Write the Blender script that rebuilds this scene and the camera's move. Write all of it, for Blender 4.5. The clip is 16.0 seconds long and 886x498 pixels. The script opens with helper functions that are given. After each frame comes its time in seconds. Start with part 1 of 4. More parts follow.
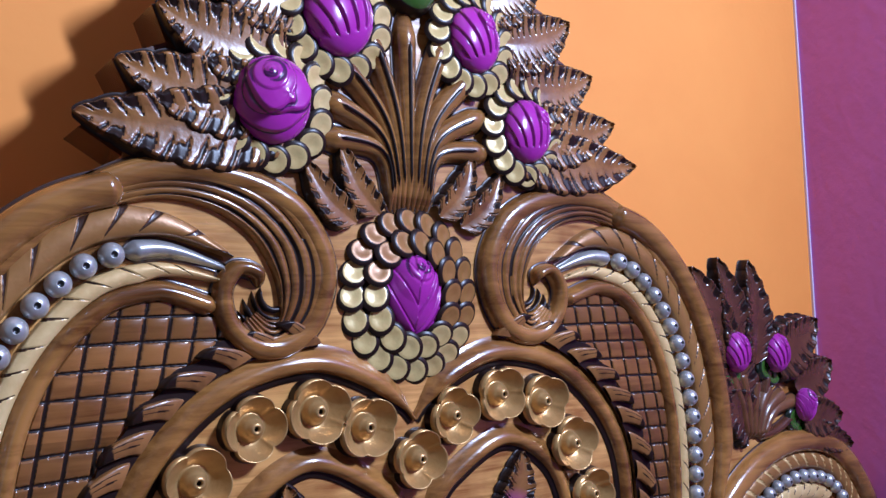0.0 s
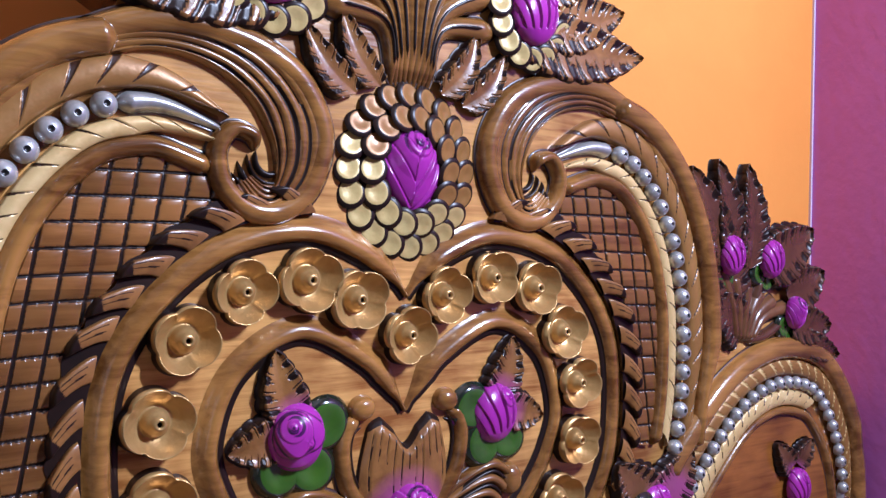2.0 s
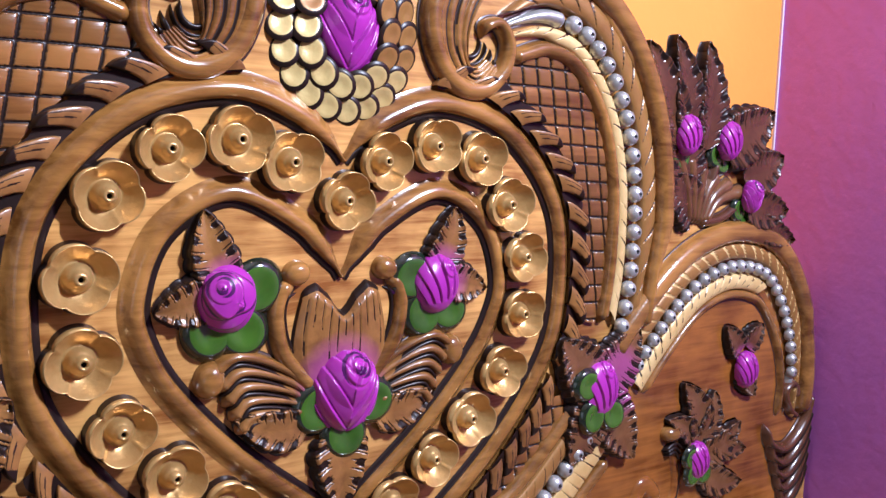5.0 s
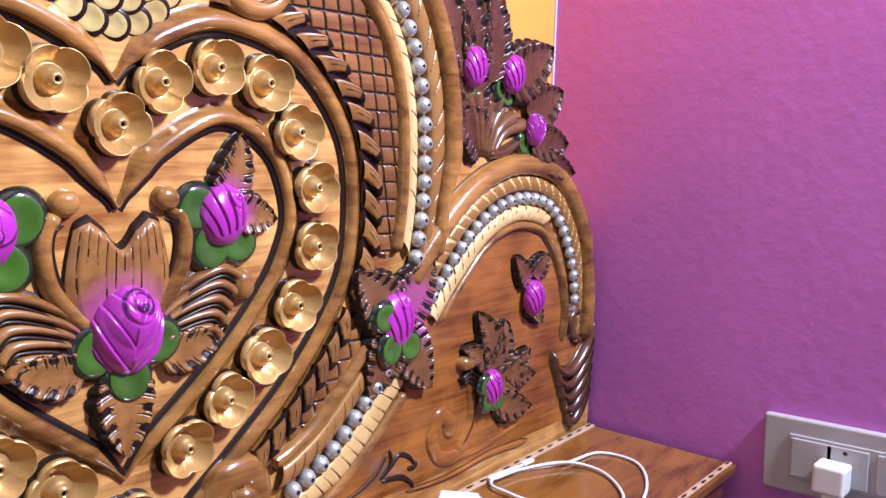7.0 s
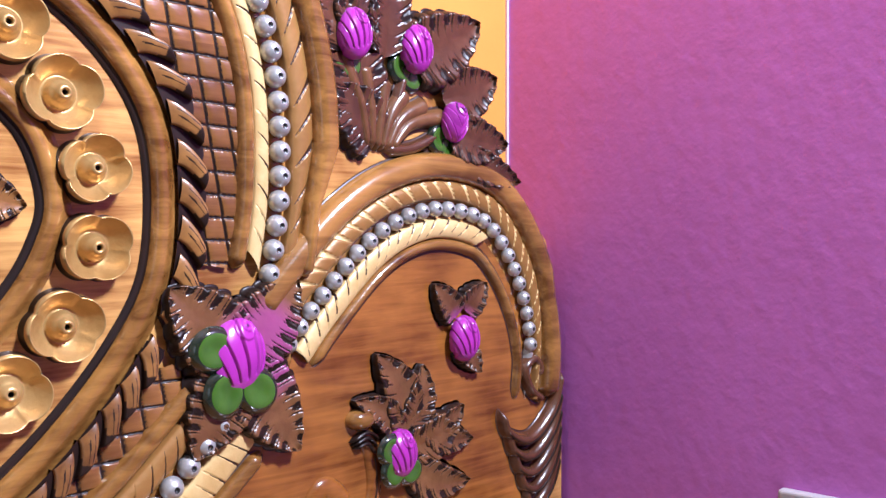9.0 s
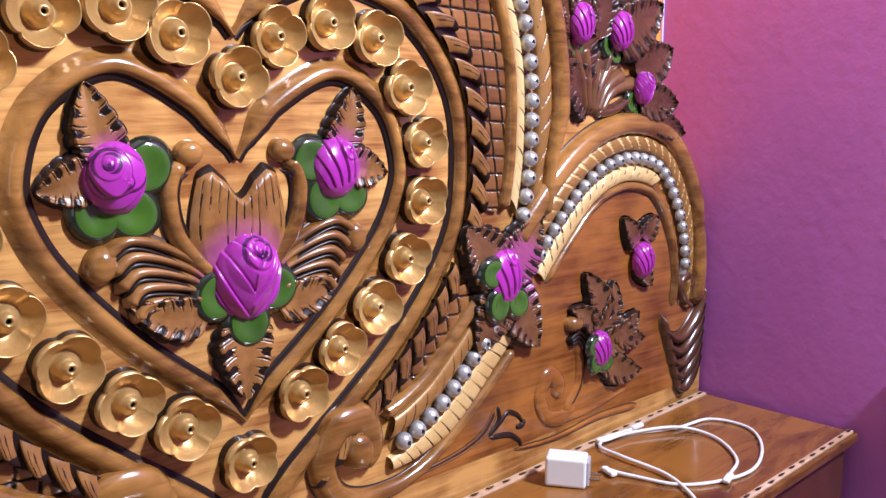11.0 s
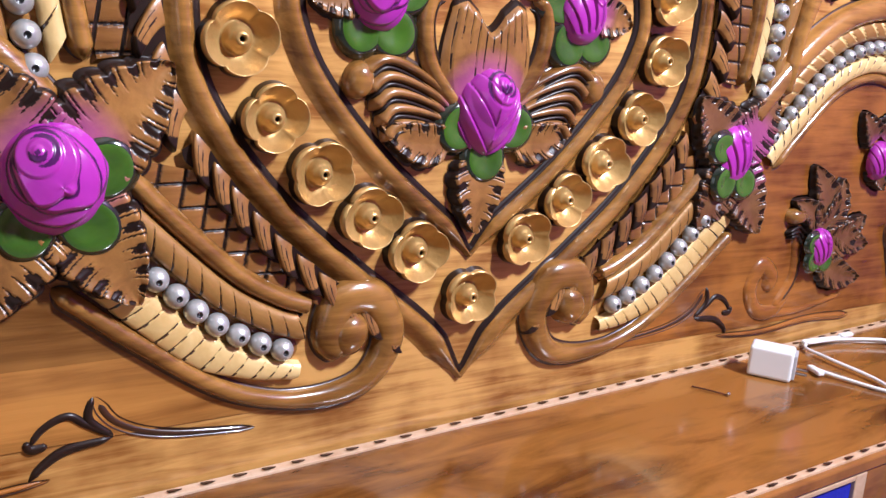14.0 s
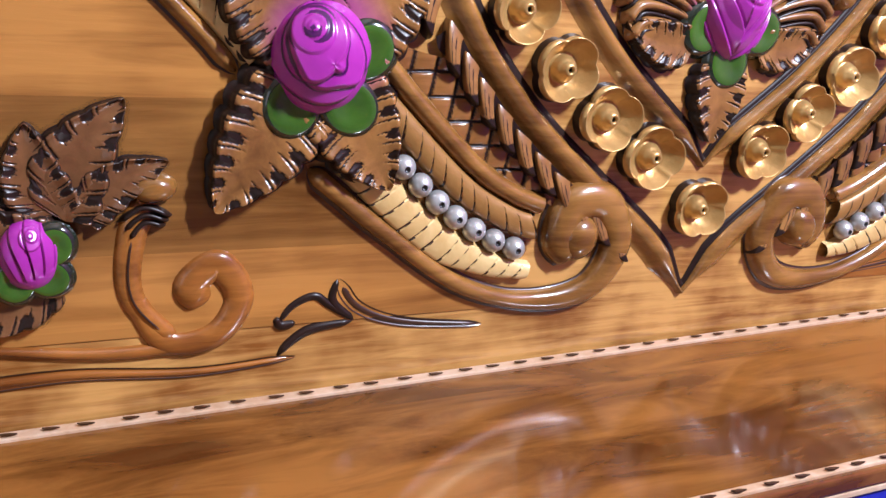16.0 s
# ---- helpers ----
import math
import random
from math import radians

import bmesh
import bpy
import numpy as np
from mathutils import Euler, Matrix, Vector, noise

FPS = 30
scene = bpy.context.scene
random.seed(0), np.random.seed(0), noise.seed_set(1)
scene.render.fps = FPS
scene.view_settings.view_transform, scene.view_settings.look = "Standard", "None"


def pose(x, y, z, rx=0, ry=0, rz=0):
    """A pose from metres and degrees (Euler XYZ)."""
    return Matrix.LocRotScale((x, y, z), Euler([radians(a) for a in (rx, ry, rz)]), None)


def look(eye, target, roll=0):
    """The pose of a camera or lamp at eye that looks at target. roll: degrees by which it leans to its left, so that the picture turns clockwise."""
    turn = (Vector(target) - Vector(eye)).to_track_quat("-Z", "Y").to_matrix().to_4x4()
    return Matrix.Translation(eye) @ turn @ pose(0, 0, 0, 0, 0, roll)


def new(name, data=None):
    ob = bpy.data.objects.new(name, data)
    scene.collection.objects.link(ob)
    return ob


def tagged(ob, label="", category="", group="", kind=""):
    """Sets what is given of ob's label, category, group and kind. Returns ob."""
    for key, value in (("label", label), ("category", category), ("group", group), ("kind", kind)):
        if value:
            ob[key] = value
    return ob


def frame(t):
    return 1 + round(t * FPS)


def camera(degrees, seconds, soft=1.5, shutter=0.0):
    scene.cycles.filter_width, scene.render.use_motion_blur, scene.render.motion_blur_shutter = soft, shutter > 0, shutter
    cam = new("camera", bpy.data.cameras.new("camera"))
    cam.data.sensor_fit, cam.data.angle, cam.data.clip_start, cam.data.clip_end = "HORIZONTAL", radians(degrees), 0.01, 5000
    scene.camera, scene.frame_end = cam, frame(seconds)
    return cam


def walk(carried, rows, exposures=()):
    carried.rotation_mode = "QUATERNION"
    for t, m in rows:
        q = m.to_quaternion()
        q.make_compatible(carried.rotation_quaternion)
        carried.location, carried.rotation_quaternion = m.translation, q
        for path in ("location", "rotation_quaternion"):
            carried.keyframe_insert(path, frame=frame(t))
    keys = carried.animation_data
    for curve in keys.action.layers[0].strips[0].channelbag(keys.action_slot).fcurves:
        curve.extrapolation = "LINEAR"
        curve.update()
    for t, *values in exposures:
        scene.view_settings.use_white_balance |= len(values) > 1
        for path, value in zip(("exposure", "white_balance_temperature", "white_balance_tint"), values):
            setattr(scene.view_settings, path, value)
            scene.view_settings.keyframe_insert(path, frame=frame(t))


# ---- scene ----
cam = camera(53.0, 16.0)
PATH = [
    (0, (-0.4029, -0.616, 1.3928), (0.7413, 1.0172, 1.5457), -1.8),
    (0.5, (-0.4004, -0.6163, 1.3857), (0.7468, 1.0181, 1.498), -1.8),
    (1, (-0.4004, -0.6183, 1.3789), (0.7464, 1.018, 1.4645), -1.1),
    (1.5, (-0.404, -0.6141, 1.3609), (0.7421, 1.0241, 1.4151), -0.4),
    (2, (-0.3989, -0.6048, 1.3542), (0.7591, 1.0258, 1.3391), 0.9),
    (2.5, (-0.385, -0.6095, 1.3441), (0.7777, 1.0171, 1.2963), 1.1),
    (3, (-0.3778, -0.6079, 1.3346), (0.7962, 1.0091, 1.2498), 1.1),
    (3.5, (-0.3743, -0.6078, 1.3248), (0.8113, 0.9983, 1.2035), 1.0),
    (6, (-0.3423, -0.6233, 1.3158), (0.8479, 0.9503, 0.9884), 2.8),
    (6.5, (-0.3365, -0.6164, 1.3055), (1.0871, 0.7514, 0.9852), 3.6),
    (7, (-0.3491, -0.6054, 1.286), (1.166, 0.6688, 1.0019), 1.5),
    (7.5, (-0.3001, -0.5893, 1.2558), (1.1863, 0.7337, 1.0549), -0.1),
    (8, (-0.2059, -0.5222, 1.2488), (1.2625, 0.8328, 1.16), 0.2),
    (8.2, (-0.1489, -0.5511, 1.2264), (1.2121, 0.9141, 1.2551), 0.5),
    (9, (-0.0576, -0.5974, 1.1907), (1.3292, 0.8419, 1.1181), -0.1),
    (10.3, (-0.266, -0.5497, 1.2551), (1.1518, 0.843, 1.031), -0.9),
    (10.5, (-0.3236, -0.5908, 1.2632), (1.079, 0.8117, 1.0067), -0.1),
    (11, (-0.3588, -0.6093, 1.2545), (0.9939, 0.8305, 0.9427), 0.2),
    (11.5, (-0.3668, -0.6119, 1.2462), (0.9174, 0.8809, 0.8965), 1.0),
    (12, (-0.3683, -0.6073, 1.2397), (0.8564, 0.9295, 0.868), 1.5),
    (12.5, (-0.3762, -0.6005, 1.2261), (0.8009, 0.9661, 0.8258), 2.2),
    (13, (-0.389, -0.5944, 1.2126), (0.7589, 0.9852, 0.7796), 3.3),
    (13.5, (-0.3995, -0.5894, 1.2014), (0.7032, 1.0088, 0.722), 4.2),
    (14, (-0.4114, -0.5851, 1.1898), (0.6431, 1.0409, 0.6954), 4.4),
    (14.5, (-0.4277, -0.5739, 1.1805), (0.5694, 1.0857, 0.6791), 4.3),
    (15, (-0.4439, -0.5676, 1.1681), (0.4758, 1.1276, 0.6386), 4.5),
    (15.5, (-0.4554, -0.559, 1.153), (0.4017, 1.1514, 0.5704), 4.7),
    (16, (-0.4771, -0.5548, 1.1421), (0.3073, 1.1796, 0.5284), 4.8),
]
walk(cam, [(t, look(eye, target, roll)) for t, eye, target, roll in PATH], exposures=[(0, -1.15, 4750, 17), (0.6, -1.05, 4800, 17), (3.5, -0.62, 5400, 18), (7, 0.0, 5450, 17), (8.2, 0.08, 5450, 17), (10.5, -0.15, 5550, 17), (12.5, -0.1, 5900, 14), (16, 0.05, 5650, 13)])

# ---- world and lamps ----
world = bpy.data.worlds.new("world")
scene.world = world
world.use_nodes = True
world.node_tree.nodes["Background"].inputs[0].default_value = (0.8, 0.85, 1.0, 1)
world.node_tree.nodes["Background"].inputs[1].default_value = 0.3
scene.view_settings.exposure = 0.0

WALL_X, WALL_Y = 0.716, 0.098
ROOM = (-2.6, -3.2, 2.85)


def area_lamp(name, eye, target, sx, sy, watts, color):
    d = bpy.data.lights.new(name, "AREA")
    d.shape, d.size, d.size_y, d.energy, d.color = "RECTANGLE", sx, sy, watts, color
    ob = new(name, d)
    ob.matrix_world = look(eye, target)
    return ob


area_lamp("tube_glow", (0.57, -1.10, 2.20), (-1.05, -0.18, 1.15), 0.06, 0.24, 71, (0.95, 0.97, 1.0))
# added fill, no such source in the room: lifts the purple wall and dark sides
area_lamp("fill_glow", (-2.45, -2.2, 1.45), (0.7, -0.3, 1.1), 1.2, 1.5, 5, (0.93, 0.96, 1.0))


# ---- materials ----
def mat(name, color, rough=0.5, metal=0.0, coat=0.0, second=None, scale=40.0, stretch=(1, 1, 1), bump=0.0, bump_scale=200.0, lo=0.35, hi=0.7, plank=0.0, spray=()):
    m = bpy.data.materials.new(name)
    m.use_nodes = True
    t = m.node_tree
    b = t.nodes["Principled BSDF"]
    b.inputs["Base Color"].default_value = (*color, 1)
    b.inputs["Roughness"].default_value = rough
    b.inputs["Metallic"].default_value = metal
    b.inputs["Coat Weight"].default_value = coat
    b.inputs["Coat Roughness"].default_value = 0.08
    geo = t.nodes.new("ShaderNodeNewGeometry")
    mp = t.nodes.new("ShaderNodeMapping")
    mp.inputs["Scale"].default_value = stretch
    t.links.new(geo.outputs["Position"], mp.inputs["Vector"])
    if second:
        n = t.nodes.new("ShaderNodeTexNoise")
        n.inputs["Scale"].default_value = scale
        n.inputs["Detail"].default_value = 9
        n.inputs["Roughness"].default_value = 0.62
        n.inputs["Distortion"].default_value = 0.6
        t.links.new(mp.outputs[0], n.inputs["Vector"])
        n2 = t.nodes.new("ShaderNodeTexNoise")
        n2.inputs["Scale"].default_value = scale * 0.13
        n2.inputs["Detail"].default_value = 3
        t.links.new(geo.outputs["Position"], n2.inputs["Vector"])
        add = t.nodes.new("ShaderNodeMath")
        add.operation = "MULTIPLY_ADD"
        add.inputs[1].default_value = 0.55
        t.links.new(n2.outputs["Fac"], add.inputs[0])
        half = t.nodes.new("ShaderNodeMath")
        half.operation = "MULTIPLY"
        half.inputs[1].default_value = 0.5
        t.links.new(n.outputs["Fac"], half.inputs[0])
        t.links.new(half.outputs[0], add.inputs[2])
        r = t.nodes.new("ShaderNodeValToRGB")
        r.color_ramp.elements[0].position, r.color_ramp.elements[1].position = lo, hi
        r.color_ramp.elements[0].color, r.color_ramp.elements[1].color = (*second, 1), (*color, 1)
        t.links.new(add.outputs[0], r.inputs[0])
        tone = r.outputs[0]
        if plank:
            sep = t.nodes.new("ShaderNodeSeparateXYZ")
            t.links.new(geo.outputs["Position"], sep.inputs[0])
            board = t.nodes.new("ShaderNodeMath")
            board.operation = "SNAP"
            board.inputs[1].default_value = plank
            t.links.new(sep.outputs["Z"], board.inputs[0])
            wn = t.nodes.new("ShaderNodeTexWhiteNoise")
            wn.noise_dimensions = "1D"
            t.links.new(board.outputs[0], wn.inputs["W"])
            mr = t.nodes.new("ShaderNodeMapRange")
            mr.inputs["To Min"].default_value, mr.inputs["To Max"].default_value = 0.72, 1.22
            t.links.new(wn.outputs["Value"], mr.inputs["Value"])
            mul = t.nodes.new("ShaderNodeVectorMath")
            mul.operation = "SCALE"
            t.links.new(tone, mul.inputs[0])
            t.links.new(mr.outputs[0], mul.inputs["Scale"])
            tone = mul.outputs[0]
        if spray:
            # purple overspray on the wood round the roses: distance to each rose, alike on both sides
            sep = t.nodes.new("ShaderNodeSeparateXYZ")
            t.links.new(geo.outputs["Position"], sep.inputs[0])
            ab = t.nodes.new("ShaderNodeMath")
            ab.operation = "ABSOLUTE"
            t.links.new(sep.outputs["X"], ab.inputs[0])
            flat = t.nodes.new("ShaderNodeCombineXYZ")
            t.links.new(ab.outputs[0], flat.inputs["X"])
            t.links.new(sep.outputs["Z"], flat.inputs["Z"])
            total = None
            for cx, cz, r0, r1 in spray:
                dist = t.nodes.new("ShaderNodeVectorMath")
                dist.operation = "DISTANCE"
                t.links.new(flat.outputs[0], dist.inputs[0])
                dist.inputs[1].default_value = (cx, 0, cz)
                mr = t.nodes.new("ShaderNodeMapRange")
                mr.inputs["From Min"].default_value, mr.inputs["From Max"].default_value = r0, r1
                mr.inputs["To Min"].default_value, mr.inputs["To Max"].default_value = 0.5, 0.0
                t.links.new(dist.outputs["Value"], mr.inputs["Value"])
                if total is None:
                    total = mr.outputs[0]
                else:
                    mx = t.nodes.new("ShaderNodeMath")
                    mx.operation = "MAXIMUM"
                    t.links.new(total, mx.inputs[0])
                    t.links.new(mr.outputs[0], mx.inputs[1])
                    total = mx.outputs[0]
            mixer = t.nodes.new("ShaderNodeMix")
            mixer.data_type = "RGBA"
            t.links.new(total, mixer.inputs["Factor"])
            t.links.new(tone, mixer.inputs[6])
            mixer.inputs[7].default_value = (0.42, 0.05, 0.33, 1)
            tone = mixer.outputs[2]
        t.links.new(tone, b.inputs["Base Color"])
    if bump:
        nb = t.nodes.new("ShaderNodeTexNoise")
        nb.inputs["Scale"].default_value = bump_scale
        nb.inputs["Detail"].default_value = 4
        t.links.new(mp.outputs[0] if second else geo.outputs["Position"], nb.inputs["Vector"])
        bp = t.nodes.new("ShaderNodeBump")
        bp.inputs["Strength"].default_value = bump
        bp.inputs["Distance"].default_value = 0.002
        t.links.new(nb.outputs["Fac"], bp.inputs["Height"])
        t.links.new(bp.outputs[0], b.inputs["Normal"])
    return m


GRAIN = (0.07, 1.0, 1.0)
OVERSPRAY = ((0.318, 1.088, 0.028, 0.046), (0.0, 1.130, 0.026, 0.044), (0.095, 1.210, 0.020, 0.033), (0.546, 1.080, 0.015, 0.028))
M_wood = mat("teak_panel", (0.58, 0.305, 0.086), 0.26, 0, 0.55, (0.21, 0.074, 0.014), 120, GRAIN, 0.2, 160, 0.40, 0.60, plank=0.235)
M_board = mat("red_teak_board", (0.30, 0.110, 0.020), 0.24, 0, 0.5, (0.10, 0.028, 0.005), 100, GRAIN, 0.2, 160, 0.38, 0.62, plank=0.115)
M_golden = mat("golden_teak_board", (0.37, 0.162, 0.037), 0.20, 0, 0.6, (0.11, 0.036, 0.007), 60, GRAIN, 0.2, 160, 0.38, 0.60, plank=0.05)
M_rail = mat("teak_moulding", (0.32, 0.148, 0.034), 0.22, 0, 0.6, (0.10, 0.036, 0.007), 90, GRAIN, 0.2, 160, 0.40, 0.62, plank=0.235)
M_leaf = mat("teak_leaf", (0.36, 0.166, 0.043), 0.30, 0, 0.35, (0.11, 0.040, 0.011), 70, (1, 1, 1), 0.15, 150, spray=OVERSPRAY)
M_sepal_rim = mat("dark_green_enamel", (0.012, 0.022, 0.012), 0.14, 0, 1.0, (0.008, 0.012, 0.008), 60)
M_lattice = mat("lattice_teak", (0.27, 0.115, 0.030), 0.22, 0, 0.6, (0.11, 0.038, 0.009), 80, GRAIN, 0.2, 160, 0.40, 0.60, plank=0.06)
M_midleaf = mat("brown_teak_leaf", (0.22, 0.098, 0.036), 0.28, 0, 0.4, (0.08, 0.028, 0.010), 60, (1, 1, 1), 0.15, 150, spray=OVERSPRAY)
M_darkleaf = mat("dark_teak_leaf", (0.13, 0.050, 0.022), 0.26, 0, 0.5, (0.05, 0.017, 0.008), 60, (1, 1, 1), 0.15, 150, spray=OVERSPRAY)
M_stain = mat("black_stain", (0.011, 0.006, 0.005), 0.34, 0, 0.0, (0.022, 0.010, 0.007), 80)
M_stain.node_tree.nodes["Principled BSDF"].inputs["Specular IOR Level"].default_value = 0.3
M_brown = mat("brown_groove", (0.05, 0.019, 0.008), 0.35, 0, 0.4, (0.025, 0.010, 0.005), 80)
M_gold = mat("gold_paint", (0.62, 0.40, 0.15), 0.33, 0.55, 0.0, (0.44, 0.25, 0.075), 90, (1, 1, 1), 0.15, 260)
M_cream = mat("pale_gold_paint", (0.78, 0.58, 0.26), 0.40, 0.15, 0.2, (0.58, 0.36, 0.12), 60, (1, 1, 1), 0.15, 200)
M_amber = mat("amber_paint", (0.38, 0.195, 0.052), 0.38, 0.2, 0.1, (0.24, 0.105, 0.025), 50, (1, 1, 1), 0.12, 200)
M_petal = mat("petal_gold", (0.74, 0.60, 0.25), 0.32, 0.15, 0.3, (0.56, 0.38, 0.13), 90, (1, 1, 1), 0.15, 260)
M_silver = mat("silver_paint", (0.55, 0.55, 0.54), 0.34, 0.5, 0.0, (0.34, 0.33, 0.31), 120, (1, 1, 1), 0.1, 260)
M_black = mat("black_paint", (0.012, 0.011, 0.011), 0.35)
M_rose = mat("purple_enamel", (0.40, 0.035, 0.36), 0.24, 0, 0.6, (0.30, 0.020, 0.27), 40, (1, 1, 1), 0.06, 200)
# dark paint of the coil, also used for shade painted between petals
M_rosedark = mat("dark_enamel_and_petal_shade", (0.06, 0.004, 0.075), 0.3, 0, 0.2)
M_green = mat("green_enamel", (0.060, 0.150, 0.013), 0.16, 0, 1.0, (0.025, 0.065, 0.010), 40)
M_shelf = mat("varnished_teak_shelf", (0.28, 0.112, 0.022), 0.18, 0, 0.5, (0.08, 0.024, 0.004), 24, (0.30, 1.3, 1.0), 0.12, 60, 0.43, 0.59)
M_front = mat("dark_teak_front", (0.13, 0.04, 0.018), 0.25, 0, 0.5, (0.06, 0.018, 0.008), 40, (1.0, 1.0, 0.15))
M_inlay = mat("pale_inlay", (0.66, 0.49, 0.35), 0.3, 0, 0.4, (0.45, 0.27, 0.15), 90)
M_orange = mat("orange_distemper", (0.86, 0.34, 0.055), 0.75, 0, 0, (0.78, 0.28, 0.04), 5, (1, 1, 1), 0.12, 90)
M_purple = mat("purple_distemper", (0.53, 0.17, 0.60), 0.62, 0, 0, (0.46, 0.140, 0.52), 7, (1, 1, 1), 0.38, 60)
M_cream_wall = mat("unseen_wall_cream", (0.42, 0.39, 0.29), 0.75, 0, 0, (0.36, 0.33, 0.24), 5)
M_inlay_line = mat("bare_plaster", (0.66, 0.58, 0.70), 0.7)
M_white = mat("white_plastic", (0.78, 0.78, 0.78), 0.3)
M_plate = mat("grey_white_plate", (0.44, 0.43, 0.45), 0.35, second=(0.40, 0.39, 0.41), scale=30)
M_steel = mat("steel_contact", (0.5, 0.5, 0.52), 0.25, 1.0)
M_blue = mat("blue_cotton", (0.006, 0.012, 0.42), 0.85, 0, 0, (0.004, 0.006, 0.28), 120, (1, 1, 1), 0.3, 400)
M_ceil = mat("ceiling_white", (0.75, 0.73, 0.70), 0.8, 0, 0, (0.68, 0.66, 0.63), 4)
M_floor = mat("cement_floor", (0.30, 0.27, 0.25), 0.5, 0, 0, (0.22, 0.20, 0.18), 6)
# ---- mesh helpers; a carving's own axes: x across, z up, height h out of the panel towards -y ----
FACE = 0.010
BASE = Vector((0.0, 0.04, 0.80))


def mesh_of(name, verts, faces, mats, index=None, smooth=True):
    me = bpy.data.meshes.new(name)
    me.from_pydata([tuple(v) for v in verts], [], [tuple(f) for f in faces])
    for m in mats:
        me.materials.append(m)
    if index is not None:
        me.polygons.foreach_set("material_index", np.asarray(index, dtype=np.int32))
    if smooth:
        me.polygons.foreach_set("use_smooth", [True] * len(me.polygons))
    me.update()
    return me


def grid_mesh(name, P, mats, dark=None, closed=False):
    """P: (nu, nv, 3) points; dark: (nu-1 or nu, nv-1) material numbers."""
    nu, nv = P.shape[:2]
    i = np.arange(nu if closed else nu - 1)[:, None]
    j = np.arange(nv - 1)[None, :]
    a, b = i * nv + j, ((i + 1) % nu) * nv + j
    f = np.stack([a, b, b + 1, a + 1], -1).reshape(-1, 4)
    V = P.reshape(-1, 3)
    n = np.cross(V[f[:, 1]] - V[f[:, 0]], V[f[:, 3]] - V[f[:, 0]]).sum(0)
    if n[1] > 0:
        f = f[:, ::-1]
    return mesh_of(name, V, f, mats, None if dark is None else dark.reshape(-1))


def part(name, me, parent, place=(0, 0, 0), label="", rz=0.0, mirror=False, scale=1.0):
    """A mesh as one part under parent. mirror: seen as in a mirror across its own x."""
    ob = new(name, me)
    ob.parent = parent
    ob.matrix_basis = Matrix.Translation(place) @ Matrix.Rotation(radians(rz), 4, "Y") @ Matrix.Diagonal((-scale if mirror else scale, scale, scale, 1))
    if label:
        tagged(ob, label)
    return ob


SKEW = [0.0]


def both(name, me, parent, label="", x=0.0, z=None, h=0.0, rz=0.0):
    """One carving on each side of the headboard's middle. Without z the mesh holds world places."""
    for s in (1, -1):
        if z is None:
            part(name, me, parent, Vector((0, 0, s * SKEW[0])) - BASE, label, mirror=s < 0)
        else:
            part(name, me, parent, Vector((s * x, FACE - h, z + s * SKEW[0])) - BASE, label, s * rz, s < 0)


def spline(pts, n):
    p = np.array(pts, float)
    p = np.vstack([2 * p[0] - p[1], p, 2 * p[-1] - p[-2]])
    out = []
    for k in range(1, len(p) - 2):
        t = np.linspace(0, 1, 40, endpoint=False)[:, None]
        a, b, c, d = p[k - 1], p[k], p[k + 1], p[k + 2]
        out.append(0.5 * (2 * b + (c - a) * t + (2 * a - 5 * b + 4 * c - d) * t**2 + (3 * b - a - 3 * c + d) * t**3))
    q = np.vstack(out + [p[-2:-1]])
    s = np.r_[0, np.cumsum(np.hypot(*np.diff(q, axis=0).T))]
    u = np.linspace(0, s[-1], n)
    return np.stack([np.interp(u, s, q[:, 0]), np.interp(u, s, q[:, 1])], 1)


def length(c):
    return np.hypot(*np.diff(c, axis=0).T).sum()


def offset(c, d):
    t = np.gradient(c, axis=0)
    t /= np.hypot(t[:, 0], t[:, 1])[:, None] + 1e-9
    return c + np.stack([-t[:, 1], t[:, 0]], 1) * (np.asarray(d)[..., None] if np.ndim(d) else d)


def lift(xz, h):
    return np.stack([xz[..., 0], FACE - h, xz[..., 1]], -1)


def sweep(name, c, w, h, mats, cross=9, power=1.0, dark=None, ends=5, rim=0.0020):
    """A rounded moulding along the curve c: half width w and height h, each a number or one per point."""
    n = len(c)
    i = np.arange(n)
    end = np.sqrt(np.clip((np.minimum(i, i[::-1]) + 0.15) / ends, 0, 1)) if ends else 1.0
    w, h = np.broadcast_to(w, n) * end, np.broadcast_to(h, n) * end
    a = np.linspace(0, np.pi, cross)
    rows = []
    for ang in a:
        rows.append(lift(offset(c, w * np.cos(ang)), h * np.sin(ang) ** power - 0.002))
    if rim:
        rows = [lift(offset(c, w + rim * end), 0.0013 + 0 * w), lift(offset(c, w * 0.97), 0.0013 + 0 * w)] + rows[1:-1] + [lift(offset(c, -w * 0.97), 0.0013 + 0 * w), lift(offset(c, -w - rim * end), 0.0013 + 0 * w)]
        dark = np.zeros((n - 1, len(rows) - 1), int)
        dark[:, 0] = dark[:, -1] = 1
        mats = [mats[0], M_brown]
    return grid_mesh(name, np.stack(rows, 1), mats, dark)


